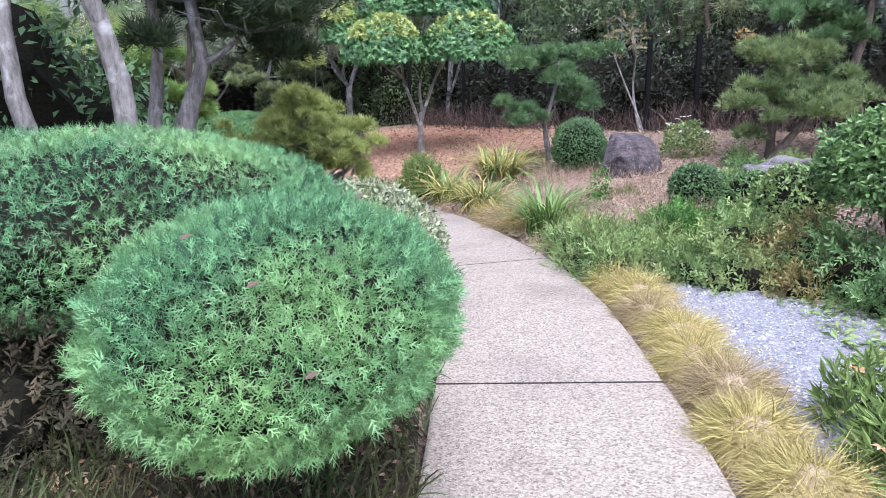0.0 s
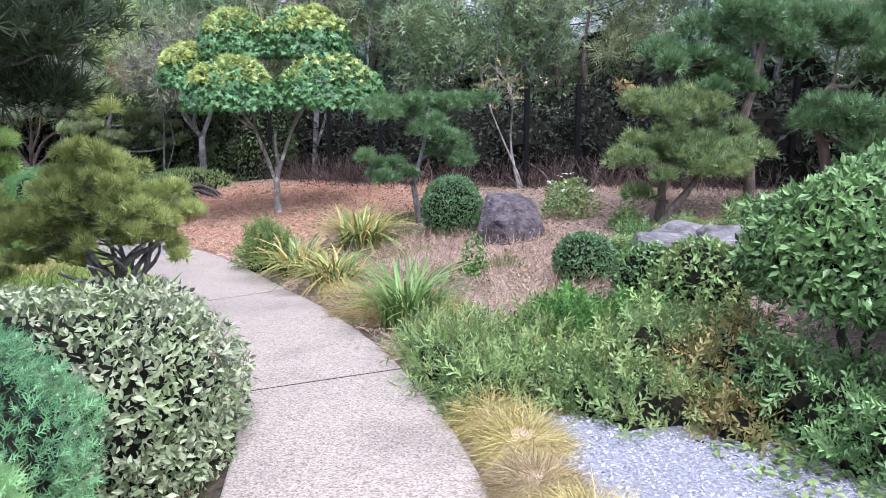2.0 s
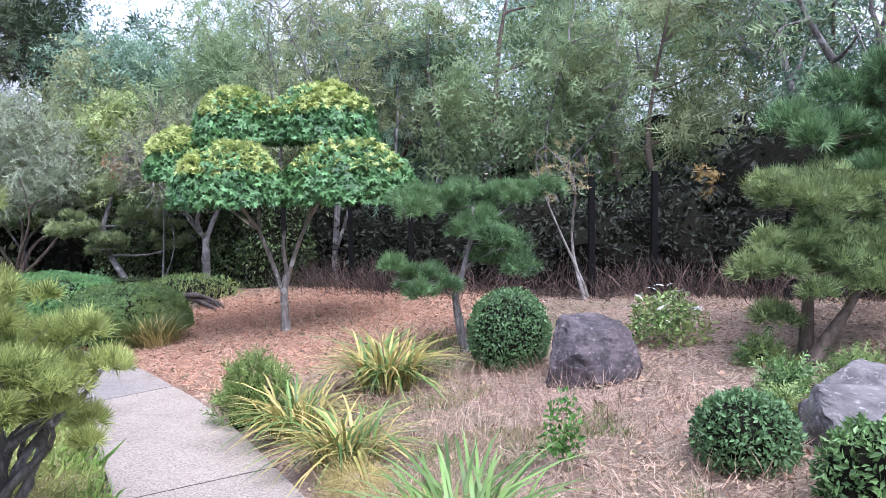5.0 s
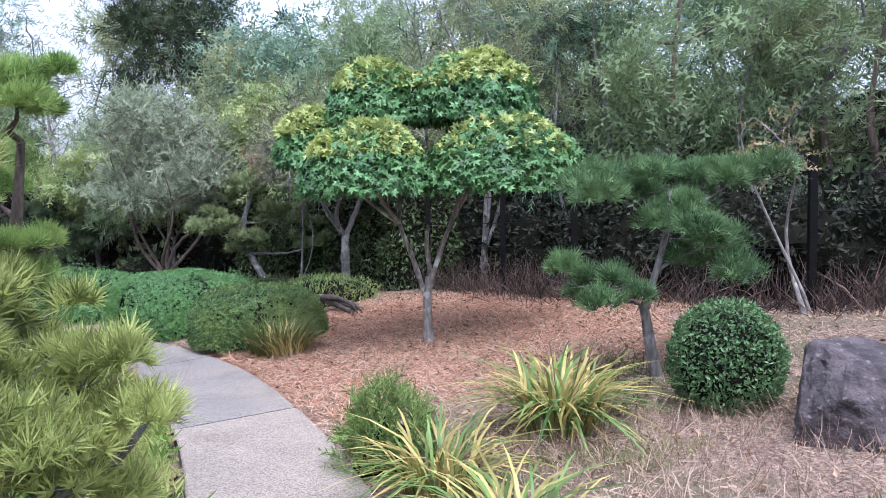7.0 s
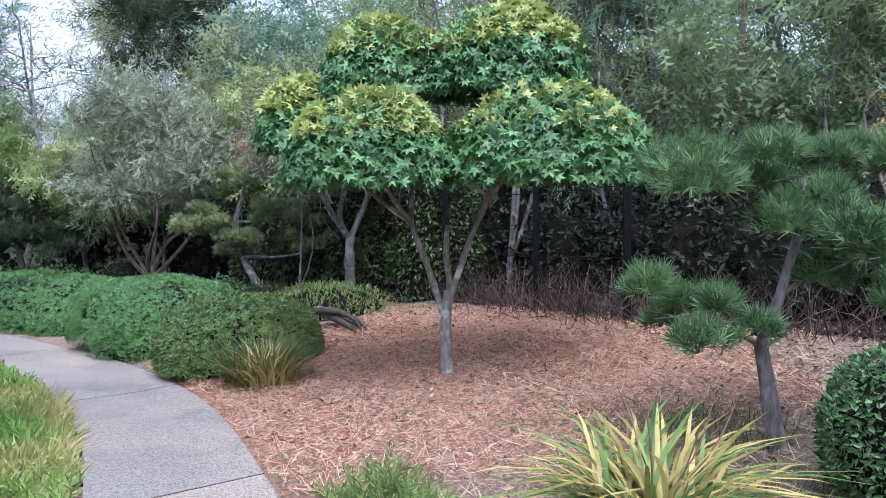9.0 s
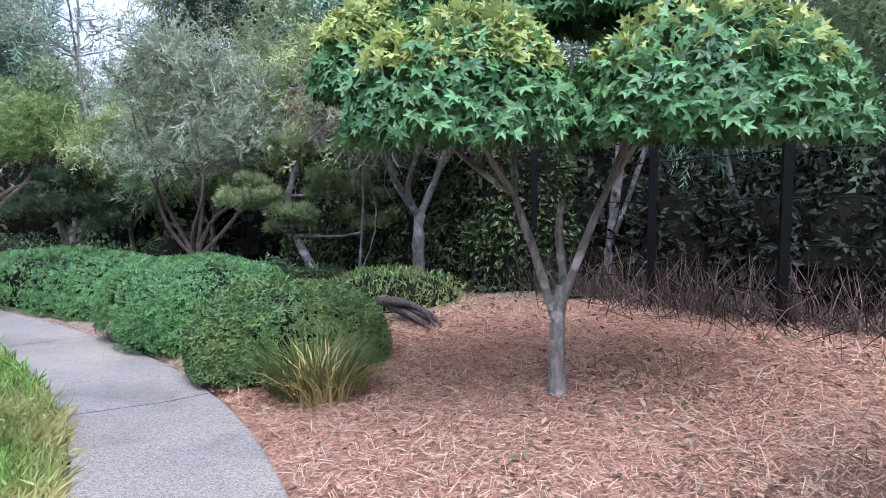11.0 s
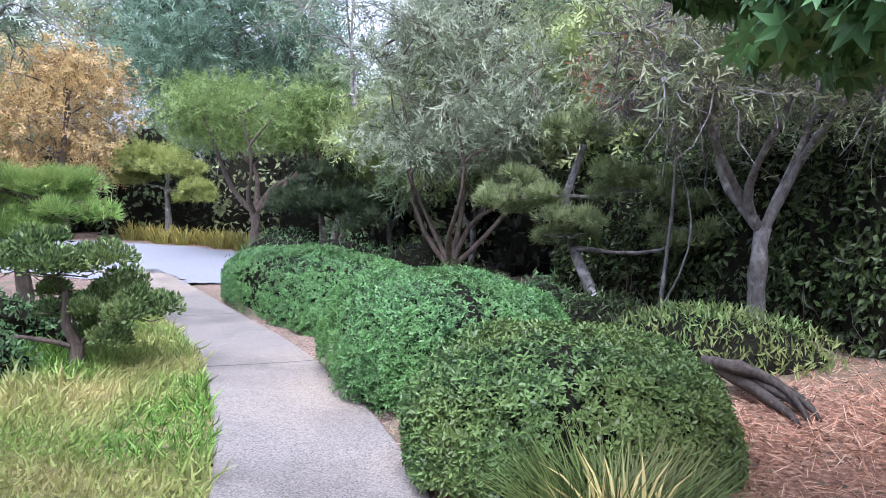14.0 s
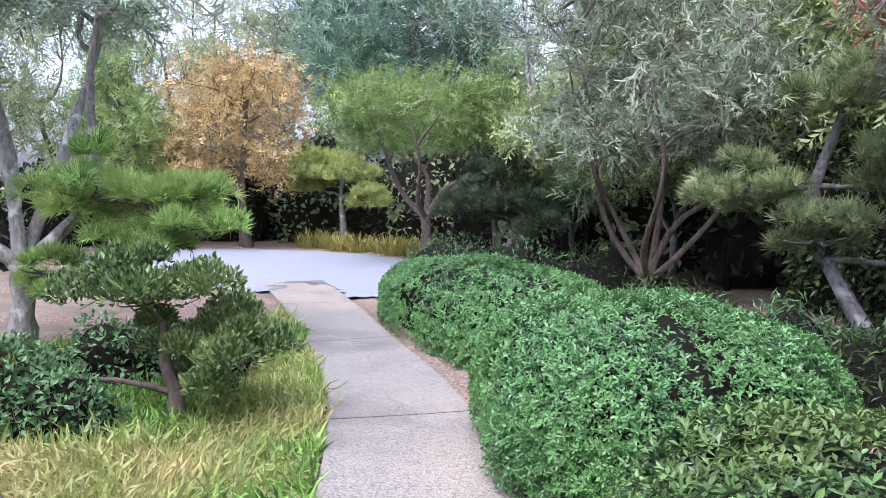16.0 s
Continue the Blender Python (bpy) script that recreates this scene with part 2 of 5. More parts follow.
RUST = leafy("rust_leaves", (0.28, 0.17, 0.07), (0.60, 0.43, 0.18), (0.54, 0.42, 0.18), 0.6, 0.25)
PURPLE = leafy("purple_grey_twigs", (0.13, 0.10, 0.11), (0.27, 0.23, 0.25), (0.16, 0.17, 0.1), 0.7, 0.1)
RED_LEAF = leafy("red_leaves", (0.3, 0.07, 0.04), (0.5, 0.18, 0.1), None, 0.5, 0.3)
YELLOW = leafy("yellow_leaves", (0.30, 0.26, 0.06), (0.62, 0.54, 0.16), (0.3, 0.32, 0.09), 0.5, 0.3)
WHITE_FLOWER = plain("white_petals", (0.7, 0.7, 0.66), (0.85, 0.85, 0.8), 30, 0.6)
PEACH_FLOWER = plain("peach_petals", (0.6, 0.32, 0.16), (0.7, 0.5, 0.3), 30, 0.6)
BARK_GREY = barky("grey_bark", (0.09, 0.08, 0.07), (0.28, 0.26, 0.235), 18, (0.36, 0.37, 0.33))
BARK_LICHEN = barky("lichened_grey_bark", (0.14, 0.127, 0.11), (0.40, 0.375, 0.345), 26, (0.60, 0.60, 0.56))
BARK_BROWN = barky("brown_bark", (0.06, 0.045, 0.035), (0.2, 0.155, 0.12), 16)
BARK_DARK = barky("dark_bark", (0.03, 0.025, 0.02), (0.11, 0.09, 0.075), 16)
# Near-black fill of the solid cores: shade between leaves put into colour.
CORE = plain("core_shade", (0.006, 0.007, 0.004), (0.018, 0.017, 0.011), 30.0, 0.95)
BARK_MID = barky("weathered_bark", (0.07, 0.065, 0.06), (0.27, 0.25, 0.235), 20, (0.36, 0.36, 0.34))
ROCK_DARK = stony("dark_boulder", (0.035, 0.03, 0.032), (0.15, 0.125, 0.125), 5.0)
ROCK_GREY = stony("grey_flat_rock", (0.08, 0.075, 0.072), (0.25, 0.235, 0.225), 4.0, (0.09, 0.1, 0.06))
ROCK_TAN = stony("tan_rock", (0.26, 0.19, 0.14), (0.45, 0.36, 0.28), 5.0)
IRON = plain("black_fence_paint", (0.004, 0.004, 0.004), (0.010, 0.010, 0.010), 50, 0.6)
FILLER = plain("joint_filler", (0.02, 0.018, 0.015), (0.05, 0.045, 0.04), 60, 0.95)


# ---- shape of the ground ----
LEVEL_Y = (-60, -5, 0, 2, 4.5, 6.2, 8.4, 9.6, 12.5, 15.2, 18.2, 22, 28, 60, 400)
LEVEL_Z = (0.3, 0.1, 0.02, -0.04, -0.2, -0.38, -0.6, -0.74, -0.93, -1.13, -1.36, -1.5, -1.65, -1.7, -1.7)
EDGE_Y = (-5, 0, 2, 4.5, 6.2, 8.4, 9.6, 12.5, 15, 18, 22, 30)
EDGE_X = (0.9, 1.05, 1.05, 1.0, 0.88, 0.5, 0.0, -1.4, -3.2, -6.2, -9, -14)


def level(x, y):
    """Height of the ground: it falls along the path and rises gently to the path's right."""
    d = np.clip(np.asarray(x, float) - np.interp(y, EDGE_Y, EDGE_X), 0, 6)
    return np.interp(y, LEVEL_Y, LEVEL_Z) + 0.1 * d * np.clip((np.asarray(y, float) - 4.5) / 4.5, 0, 1)


# left and right ends of the joints between the slabs, from behind the walker to the gravel court
JOINTS = [((-0.35, -3.2), (0.7, -3.3)), ((-0.25, 0.45), (0.85, 0.4)), ((-0.06, 3.37), (1.04, 3.33)), ((-0.12, 5.9), (0.88, 6.2)), ((-0.9, 8.83), (0.0, 9.43)),
          ((-2.17, 11.72), (-1.37, 12.48)), ((-4.02, 14.5), (-3.24, 15.32)), ((-6.75, 17.13), (-6.2, 18.12)),
          ((-9.35, 18.95), (-8.9, 19.85)), ((-12.0, 20.5), (-11.4, 21.4)), ((-14.6, 21.9), (-14.0, 22.9))]


def spline(p, k, f):
    a, b, c, d = (np.array(p[min(max(k + i, 0), len(p) - 1)]) for i in (-1, 0, 1, 2))
    return 0.5 * (2 * b + (c - a) * f + (2 * a - 5 * b + 4 * c - d) * f * f + (3 * b - a - 3 * c + d) * f ** 3)


LEFT, RIGHT = [j[0] for j in JOINTS], [j[1] for j in JOINTS]
LINE_L = np.array([spline(LEFT, k, f) for k in range(len(LEFT) - 1) for f in np.arange(0, 1, 0.1)])
LINE_R = np.array([spline(RIGHT, k, f) for k in range(len(RIGHT) - 1) for f in np.arange(0, 1, 0.1)])


def side(x, y):
    """Signed distance from the path's middle: right is positive; and the half width there."""
    p = np.stack([np.asarray(x, float), np.asarray(y, float)], -1)
    mid = (LINE_L + LINE_R) / 2
    d2 = ((p[..., None, :] - mid) ** 2).sum(-1)
    i = d2.argmin(-1)
    across = LINE_R[i] - LINE_L[i]
    w = np.linalg.norm(across, axis=-1)
    return ((p - mid[i]) * across).sum(-1) / w, w / 2, np.sqrt(d2.min(-1))


# ---- mesh tools ----
LEAVES = {
    "oval": ([(0, 0, 0), (0.24, 0.45, 0.07), (0, 1, -0.06), (-0.24, 0.45, 0.07)], [(0, 1, 2), (0, 2, 3)]),
    "slim": ([(0, 0, 0), (0.11, 0.4, 0.03), (0, 1, -0.1), (-0.11, 0.4, 0.03)], [(0, 1, 2), (0, 2, 3)]),
    "stick": ([(-0.026, 0, 0), (0.026, 0, 0), (0.017, 1, 0.05), (-0.017, 1, 0.05)], [(0, 1, 2), (0, 2, 3)]),
    "blade": ([(-0.02, 0, 0), (0.02, 0, 0), (-0.022, 0.4, 0.05), (0.022, 0.4, 0.05), (-0.014, 0.75, -0.04), (0.014, 0.75, -0.04), (0, 1, -0.22)],
              [(0, 1, 3), (0, 3, 2), (2, 3, 5), (2, 5, 4), (4, 5, 6)]),
    "strap": ([(-0.02, 0, 0), (0.02, 0, 0), (-0.024, 0.35, 0.08), (0.024, 0.35, 0.08), (-0.021, 0.65, 0.0), (0.021, 0.65, 0.0), (-0.014, 0.86, -0.2), (0.014, 0.86, -0.2), (0, 0.97, -0.42)],
              [(0, 1, 3), (0, 3, 2), (2, 3, 5), (2, 5, 4), (4, 5, 7), (4, 7, 6), (6, 7, 8)]),
    "turf": ([(-0.05, 0, 0), (0.05, 0, 0), (-0.045, 0.5, 0.05), (0.045, 0.5, 0.05), (0, 1, -0.2)], [(0, 1, 3), (0, 3, 2), (2, 3, 4)]),
    "hair": ([(-0.009, 0, 0), (0.009, 0, 0), (-0.008, 0.5, 0.03), (0.008, 0.5, 0.03), (0, 1, -0.2)], [(0, 1, 3), (0, 3, 2), (2, 3, 4)]),
    "pebble": ([(1, 0, 0), (-1, 0, 0), (0, 0.8, 0), (0, -0.8, 0), (0, 0, 0.55), (0, 0, -0.5)],
               [(0, 2, 4), (2, 1, 4), (1, 3, 4), (3, 0, 4)]),
}


def fan(count, spread, width, reach=1.0, seed=1):
    """A tuft of needles from one foot, as one leaf shape."""
    r = random.Random(seed)
    v, f = [(-width, 0, 0), (width, 0, 0.02)], []
    for i in range(count):
        a = (i / (count - 1) - 0.5) * 2 * spread
        up, ln = r.uniform(-0.4, 0.4), r.uniform(0.7, 1.0) * reach
        v.append((math.sin(a) * ln, math.cos(a) * ln, up * ln))
        f.append((0, 1, len(v) - 1))
    return v, f


def shoot(steps, sides):
    """Side shoots on a stem, all one piece: sides gives each one's step, angle and length."""
    v = [(0.0, y, 0.0) for y in steps]
    f = []
    for i, a, ln in sides:
        v.append((math.sin(a) * ln, steps[i] + math.cos(a) * ln, 0.1 * ln * (-1) ** i))
        f.append((i, i + 1, len(v) - 1))
    return v, f


def spray():
    """A juniper spray: a stem with short scale-leaved side shoots."""
    v, f = shoot((0, 0.1, 0.22, 0.34, 0.46, 0.58), ((0, 0.8, 0.42), (1, -0.75, 0.5), (2, 0.65, 0.5), (3, -0.6, 0.45), (4, 0.3, 0.5)))
    k = len(v)
    return v + [(0.05, 0.05, 0.03), (0, 1, 0.1)], f + [(0, k, k + 1)]


def star():
    """A five-lobed leaf."""
    v, f = [(0, 0.38, 0.03)], []
    for i in range(11):
        a = -2.5 + 5.0 * i / 10
        r = (0.66 if i in (1, 9) else 0.62) if i % 2 else 0.2
        r = 0.29 if i % 2 == 0 else r
        v.append((math.sin(a) * r, 0.38 + math.cos(a) * r, -0.1 * (i % 2)))
    f = [(0, i + 1, i) for i in range(1, 11)]
    return v, f


def sprig(count, length, width, spread=0.95, seed=2):
    """A leafy shoot: pointed leaves set alternately along a thin stem."""
    r = random.Random(seed)
    v, f = [(0, 0.08 + 0.84 * i / (count - 1), 0) for i in range(count)], []
    for i in range(count):
        y0, a = v[i][1], (1 if i % 2 else -1) * spread * r.uniform(0.6, 1.25) * (1 if i < count - 1 else 0.1)
        c, s, dz, ln = math.cos(a), math.sin(a), r.uniform(-0.5, 0.25), length * r.uniform(0.75, 1.2)
        k = len(v)
        v += [(s * ln * 0.45 + c * width, y0 + c * ln * 0.45 - s * width, dz * ln * 0.3), (s * ln, y0 + c * ln, dz * ln), (s * ln * 0.45 - c * width, y0 + c * ln * 0.45 + s * width, dz * ln * 0.3 + 0.02)]
        f += [(i, k, k + 1), (i, k + 1, k + 2)]
        if i:
            f.append((i, i - 1, k))
    return v, f


def rosette(count, width):
    """A shoot tip seen from outside: a ring of small leaves round a bud."""
    v, f = [(0, 0.3, 0)], []
    for i in range(count):
        a = i * 2.4
        c, s, ln, up = math.cos(a), math.sin(a), 0.62 + 0.38 * ((i * 7) % 5) / 5, 0.1 + 0.85 * i / count
        k = len(v)
        v += [(c * ln * 0.5 - s * width, up, s * ln * 0.5 + c * width), (c * ln, up + 0.12, s * ln), (c * ln * 0.5 + s * width, up, s * ln * 0.5 - c * width)]
        f += [(0, k, k + 1), (0, k + 1, k + 2)]
    return v, f


FAR_STEPS = (0, 0.14, 0.28, 0.42, 0.56, 0.7, 0.82)
LEAVES["far_sprig"] = shoot(FAR_STEPS, [(i, (-1) ** i * 0.95, 0.3) for i in range(5)] + [(5, 0.2, 0.3)])
LEAVES["far_willow"] = shoot(FAR_STEPS, [(i, (-1) ** i * 0.55, 0.42) for i in range(5)] + [(5, -0.2, 0.4)])
LEAVES["sprig"] = sprig(7, 0.3, 0.055)
LEAVES["willow_sprig"] = sprig(7, 0.36, 0.036, 0.75, 4)
LEAVES["rosette"] = rosette(5, 0.2)
LEAVES["tuft"] = fan(7, 1.1, 0.05)
LEAVES["brush"] = fan(9, 1.4, 0.016, 1.0, 3)
LEAVES["spray"] = spray()
LEAVES["star"] = star()


class Shape:
    """Collects pieces of one mesh: points, triangles and the slot of their material."""

    def __init__(self):
        self.v, self.f, self.s, self.n = [], [], [], 0

    def add(self, v, f, slot=0):
        self.v.append(np.asarray(v, float).reshape(-1, 3))
        self.f.append(np.asarray(f, int).reshape(-1, 3) + self.n)
        self.s.append(np.full(len(self.f[-1]), slot))
        self.n += len(self.v[-1])
        return self

    def stamp(self, leaf, at, along, out, size, slot=0):
        """One leaf shape at every place: along is its length, out its upper face."""
        v, f = (np.array(a) for a in LEAVES[leaf])
        y = along / (np.linalg.norm(along, axis=1, keepdims=True) + 1e-9)
        x = np.cross(y, out)
        x /= np.linalg.norm(x, axis=1, keepdims=True) + 1e-9
        z = np.cross(x, y)
        size = np.broadcast_to(size, (len(at),))[:, None, None]
        pts = at[:, None] + size * (v[None, :, 0:1] * x[:, None] + v[None, :, 1:2] * y[:, None] + v[None, :, 2:3] * z[:, None])
        tri = f[None] + (np.arange(len(at)) * len(v))[:, None, None]
        return self.add(pts.reshape(-1, 3), tri.reshape(-1, 3), slot)

    def tube(self, pts, radii, sides=7, slot=0, seed=0):
        pts = np.array(pts, float)
        r = np.interp(np.linspace(0, 1, len(pts)), np.linspace(0, 1, len(radii)), radii)
        g = np.random.default_rng(seed)
        way = np.gradient(pts, axis=0)
        way /= np.linalg.norm(way, axis=1, keepdims=True) + 1e-9
        ref = np.array((0.31, 0.95, 0.05))
        a = np.cross(way, ref)
        a /= np.linalg.norm(a, axis=1, keepdims=True) + 1e-9
        b = np.cross(way, a)
        ang = np.arange(sides) / sides * 2 * math.pi
        rr = r[:, None] * (1 + 0.14 * g.standard_normal((len(pts), sides)))
        ring = pts[:, None] + rr[..., None] * (np.cos(ang)[None, :, None] * a[:, None] + np.sin(ang)[None, :, None] * b[:, None])
        f = []
        for i in range(len(pts) - 1):
            for j in range(sides):
                k, m = i * sides + j, i * sides + (j + 1) % sides
                f += [(k, m, m + sides), (k, m + sides, k + sides)]
        top = len(pts) * sides
        f += [((len(pts) - 1) * sides + j, (len(pts) - 1) * sides + (j + 1) % sides, top) for j in range(sides)]
        return self.add(np.vstack([ring.reshape(-1, 3), pts[-1:]]), f, slot)

    def ball(self, centre, radii, slot=0, rough=0.12, seed=0, detail=3, pinch=None, floor=None):
        bm = bmesh.new()
        bmesh.ops.create_icosphere(bm, subdivisions=detail, radius=1)
        v = np.array([q.co[:] for q in bm.verts])
        f = [[q.index for q in t.verts] for t in bm.faces]
        bm.free()
        v = v * (1 + rough * lumps(v, seed))[:, None]
        if pinch:
            v = np.sign(v) * np.abs(v) ** pinch
        v = v * np.array(radii) + np.array(centre)
        if floor is not None:
            v[:, 2] = np.maximum(v[:, 2], floor)
        return self.add(v, f, slot)

    def mesh(self, name, mats, smooth=False):
        me = bpy.data.meshes.new(name)
        v, f, s = np.vstack(self.v), np.vstack(self.f), np.concatenate(self.s)
        me.vertices.add(len(v))
        me.vertices.foreach_set("co", v.astype(np.float32).ravel())
        me.loops.add(len(f) * 3)
        me.loops.foreach_set("vertex_index", f.astype(np.int32).ravel())
        me.polygons.add(len(f))
        me.polygons.foreach_set("loop_start", np.arange(0, len(f) * 3, 3, dtype=np.int32))
        me.polygons.foreach_set("material_index", s.astype(np.int32))
        me.polygons.foreach_set("use_smooth", np.full(len(f), smooth))
        for m in mats:
            me.materials.append(m)
        me.update(calc_edges=True)
        return me


def lumps(v, seed, freq=2.2):
    """Smooth uneven swelling over directions or places."""
    g = np.random.default_rng(seed + 77)
    out = 0
    for k in range(5):
        w = g.standard_normal(3) * freq * (1 + 0.5 * k)
        out = out + np.sin(v @ w + g.uniform(0, 6.3)) / (1 + 0.4 * k)
    return out / 2.2


def thing(name, label, category, x, y, z=None, group="", kind=""):
    ob = new(name)
    ob.location = (x, y, float(level(x, y)) if z is None else z)
    return tagged(ob, label, category, group, kind)


def part(name, shape, mats, parent=None, label="", smooth=False):
    ob = new(name, shape.mesh(name, mats if isinstance(mats, (list, tuple)) else [mats], smooth))
    ob.parent = parent
    return tagged(ob, label)


def unit(g, n, low=-1.0, high=1.0):
    z = g.uniform(low, high, n)
    a = g.uniform(0, 2 * math.pi, n)
    r = np.sqrt(np.clip(1 - z * z, 0, 1))
    return np.stack([r * np.cos(a), r * np.sin(a), z], 1)


def clothe(shape, leaf, centre, radii, n, size, seed=0, low=-0.3, depth=0.2, rough=0.12, outward=0.6, up=0.4, wild=0.7, slot=0, pinch=None, floor=None, vary=0.35, high=1.0, fine=0.0):
    """Leaves over and just under the skin of a rounded mass."""
    g = np.random.default_rng(seed)
    d = unit(g, n, low, high)
    r = 1 + rough * lumps(d, seed) + fine * lumps(d, seed + 9, 9.0) - depth * np.abs(g.standard_normal(n)) ** 1.3 * 0.6
    q = d * r[:, None]
    if pinch:
        q = np.sign(q) * np.abs(q) ** pinch
    at = q * np.array(radii) + np.array(centre)
    nrm = d / np.array(radii)
    nrm /= np.linalg.norm(nrm, axis=1, keepdims=True)
    along = outward * nrm + up * np.array((0, 0, 1)) + wild * g.standard_normal((n, 3))
    out = nrm + 0.6 * g.standard_normal((n, 3))
    s = size * (1 + vary * g.uniform(-1, 1, n))
    if floor is not None:
        keep = at[:, 2] > floor
        at, along, out, s = at[keep], along[keep], out[keep], s[keep]
    return shape.stamp(leaf, at, along, out, s, slot)


def bend(a, b, sag=0.15, seed=0, n=7):
    """A crooked line from a to b."""
    g = np.random.default_rng(seed)
    a, b = np.array(a, float), np.array(b, float)
    f = np.linspace(0, 1, n)[:, None]
    ln = np.linalg.norm(b - a)
    off = g.standard_normal((2, 3)) * sag * ln
    return a + (b - a) * f + off[0] * np.sin(f * math.pi) * 0.6 + off[1] * np.sin(f * 2 * math.pi) * 0.35


# ---- ground, path, lawn, gravel ----
def grid(name, xs, ys, mat, lift=0.0, inside=None, label="", category=""):
    X, Y = np.meshgrid(xs, ys)
    Z = level(X, Y) + lift
    s, w, d = side(X, Y)
    if name == "ground":
        under = (np.abs(s) < w + 0.02) & (d < 1.2)
        Z = Z - np.where(under, 0.09, 0) + 0.012 * lumps(np.stack([X, Y, X * 0], -1).reshape(-1, 3), 5, 2.0).reshape(X.shape)
    nx = len(xs)
    i, j = np.meshgrid(np.arange(nx - 1), np.arange(len(ys) - 1))
    k = (j * nx + i).ravel()
    if inside is not None:
        cx, cy = (X[:-1, :-1] + X[1:, 1:]) / 2, (Y[:-1, :-1] + Y[1:, 1:]) / 2
        k = k[inside(cx, cy).ravel()]
    f = np.concatenate([np.stack([k, k + 1, k + nx + 1], 1), np.stack([k, k + nx + 1, k + nx], 1)])
    ob = part(name, Shape().add(np.stack([X, Y, Z], -1), f), mat, None, "", True)
    return tagged(ob, label, category, "", "structure")


def reach(lo, hi, step, far):
    return np.concatenate([-np.geomspace(far, -lo + step * 4, 10) if lo < 0 else [], np.arange(lo, hi, step), np.geomspace(hi + step, far, 10)])


ground = grid("ground", reach(-30, 14, 0.3, 900), reach(-6, 40, 0.25, 900), SOIL, 0, None, "garden soil under dry straw and reddish needle mulch", "ground")


def lawn_area(x, y):
    s, w, d = side(x, y)
    wave = 0.25 * np.sin(x * 2.1 + y) + 0.2 * np.sin(y * 3.3 - x)
    return (s < -w - 0.0) & (s > -3.6 + wave) & (y > 7.4) & (y < 20.5 + wave) & (x > -11)


def gravel_area(x, y):
    wave = 0.08 * np.sin(x * 7) + 0.06 * np.sin(y * 9)
    return (x > 1.42 + wave) & (y > 0.5 + 0.3 * np.sin(x * 2.3)) & (y < 5.15 - 0.12 * (x - 1.6) + wave) & (x < 3.35 + 0.25 * np.sin(y * 1.7) + wave)


def court_area(x, y):
    wave = 0.3 * np.sin(x * 0.9) + 0.2 * np.sin(y * 1.7)
    a, b = (x + 17.0) / 6.2, (y - 23.6) / 3.3
    return (a * a + b * b < 1 + 0.08 * wave) & ~((side(x, y)[0] < 0.55) & (side(x, y)[2] < 0.9) & (x > -13.5))


lawn = grid("lawn", np.arange(-11.5, 0.2, 0.12), np.arange(7, 21, 0.12), LAWN_SOIL, 0.012, lawn_area, "mown lawn turning yellow beside the path", "lawn")
gravel_bed = grid("gravel_bed", np.arange(1.2, 3.8, 0.06), np.arange(0, 5.4, 0.06), GRAVEL_BED, 0.015, gravel_area, "bed of pale blue-grey gravel", "gravel")
court = grid("gravel_court", np.arange(-26, -9, 0.2), np.arange(15, 29, 0.2), PLAZA, 0.02, court_area, "open court of pale grey gravel", "gravel")

def juniper_ground(x, y):
    s, w, d = side(x, y)
    return (s < -w) & (x > -6.5) & (y > -1.0) & (y < 7.2 + 0.4 * np.sin(x * 3)) & (s > -7)


POSTS = [(7.6, 12.6), (6.1, 13.3), (4.75, 14.4), (3.85, 14.4), (1.5, 16.3), (0.55, 17.6), (-0.72, 19.0), (-2.6, 20.8), (-4.6, 22.4), (-6.6, 24.0)]


def behind_fence(x, y):
    px, py = np.array(POSTS[::-1]).T
    return (y > np.interp(x, px, py) + 0.15 + 0.15 * np.sin(x * 5)) & (x > -12)


DARK_GROUND = plain("dark_ground", (0.025, 0.02, 0.014), (0.085, 0.068, 0.045), 22.0, 0.95, 0, 0.9)
grid("shaded_ground", np.arange(-6.6, 0.2, 0.12), np.arange(-1, 7.6, 0.12), DARK_GROUND, 0.014, juniper_ground, "dark humus under the juniper", "ground")
# Dark sheet added behind the fence so little light bounces into the undergrowth.
grid("woodland_floor", np.arange(-12, 16, 0.3), np.arange(12, 32, 0.3), DARK_GROUND, 0.03, behind_fence, "woodland ground behind the fence, darkened to cut bounce light", "ground")

path = thing("path", "curving path of exposed-aggregate concrete slabs", "path", 0, 0, 0, "", "structure")
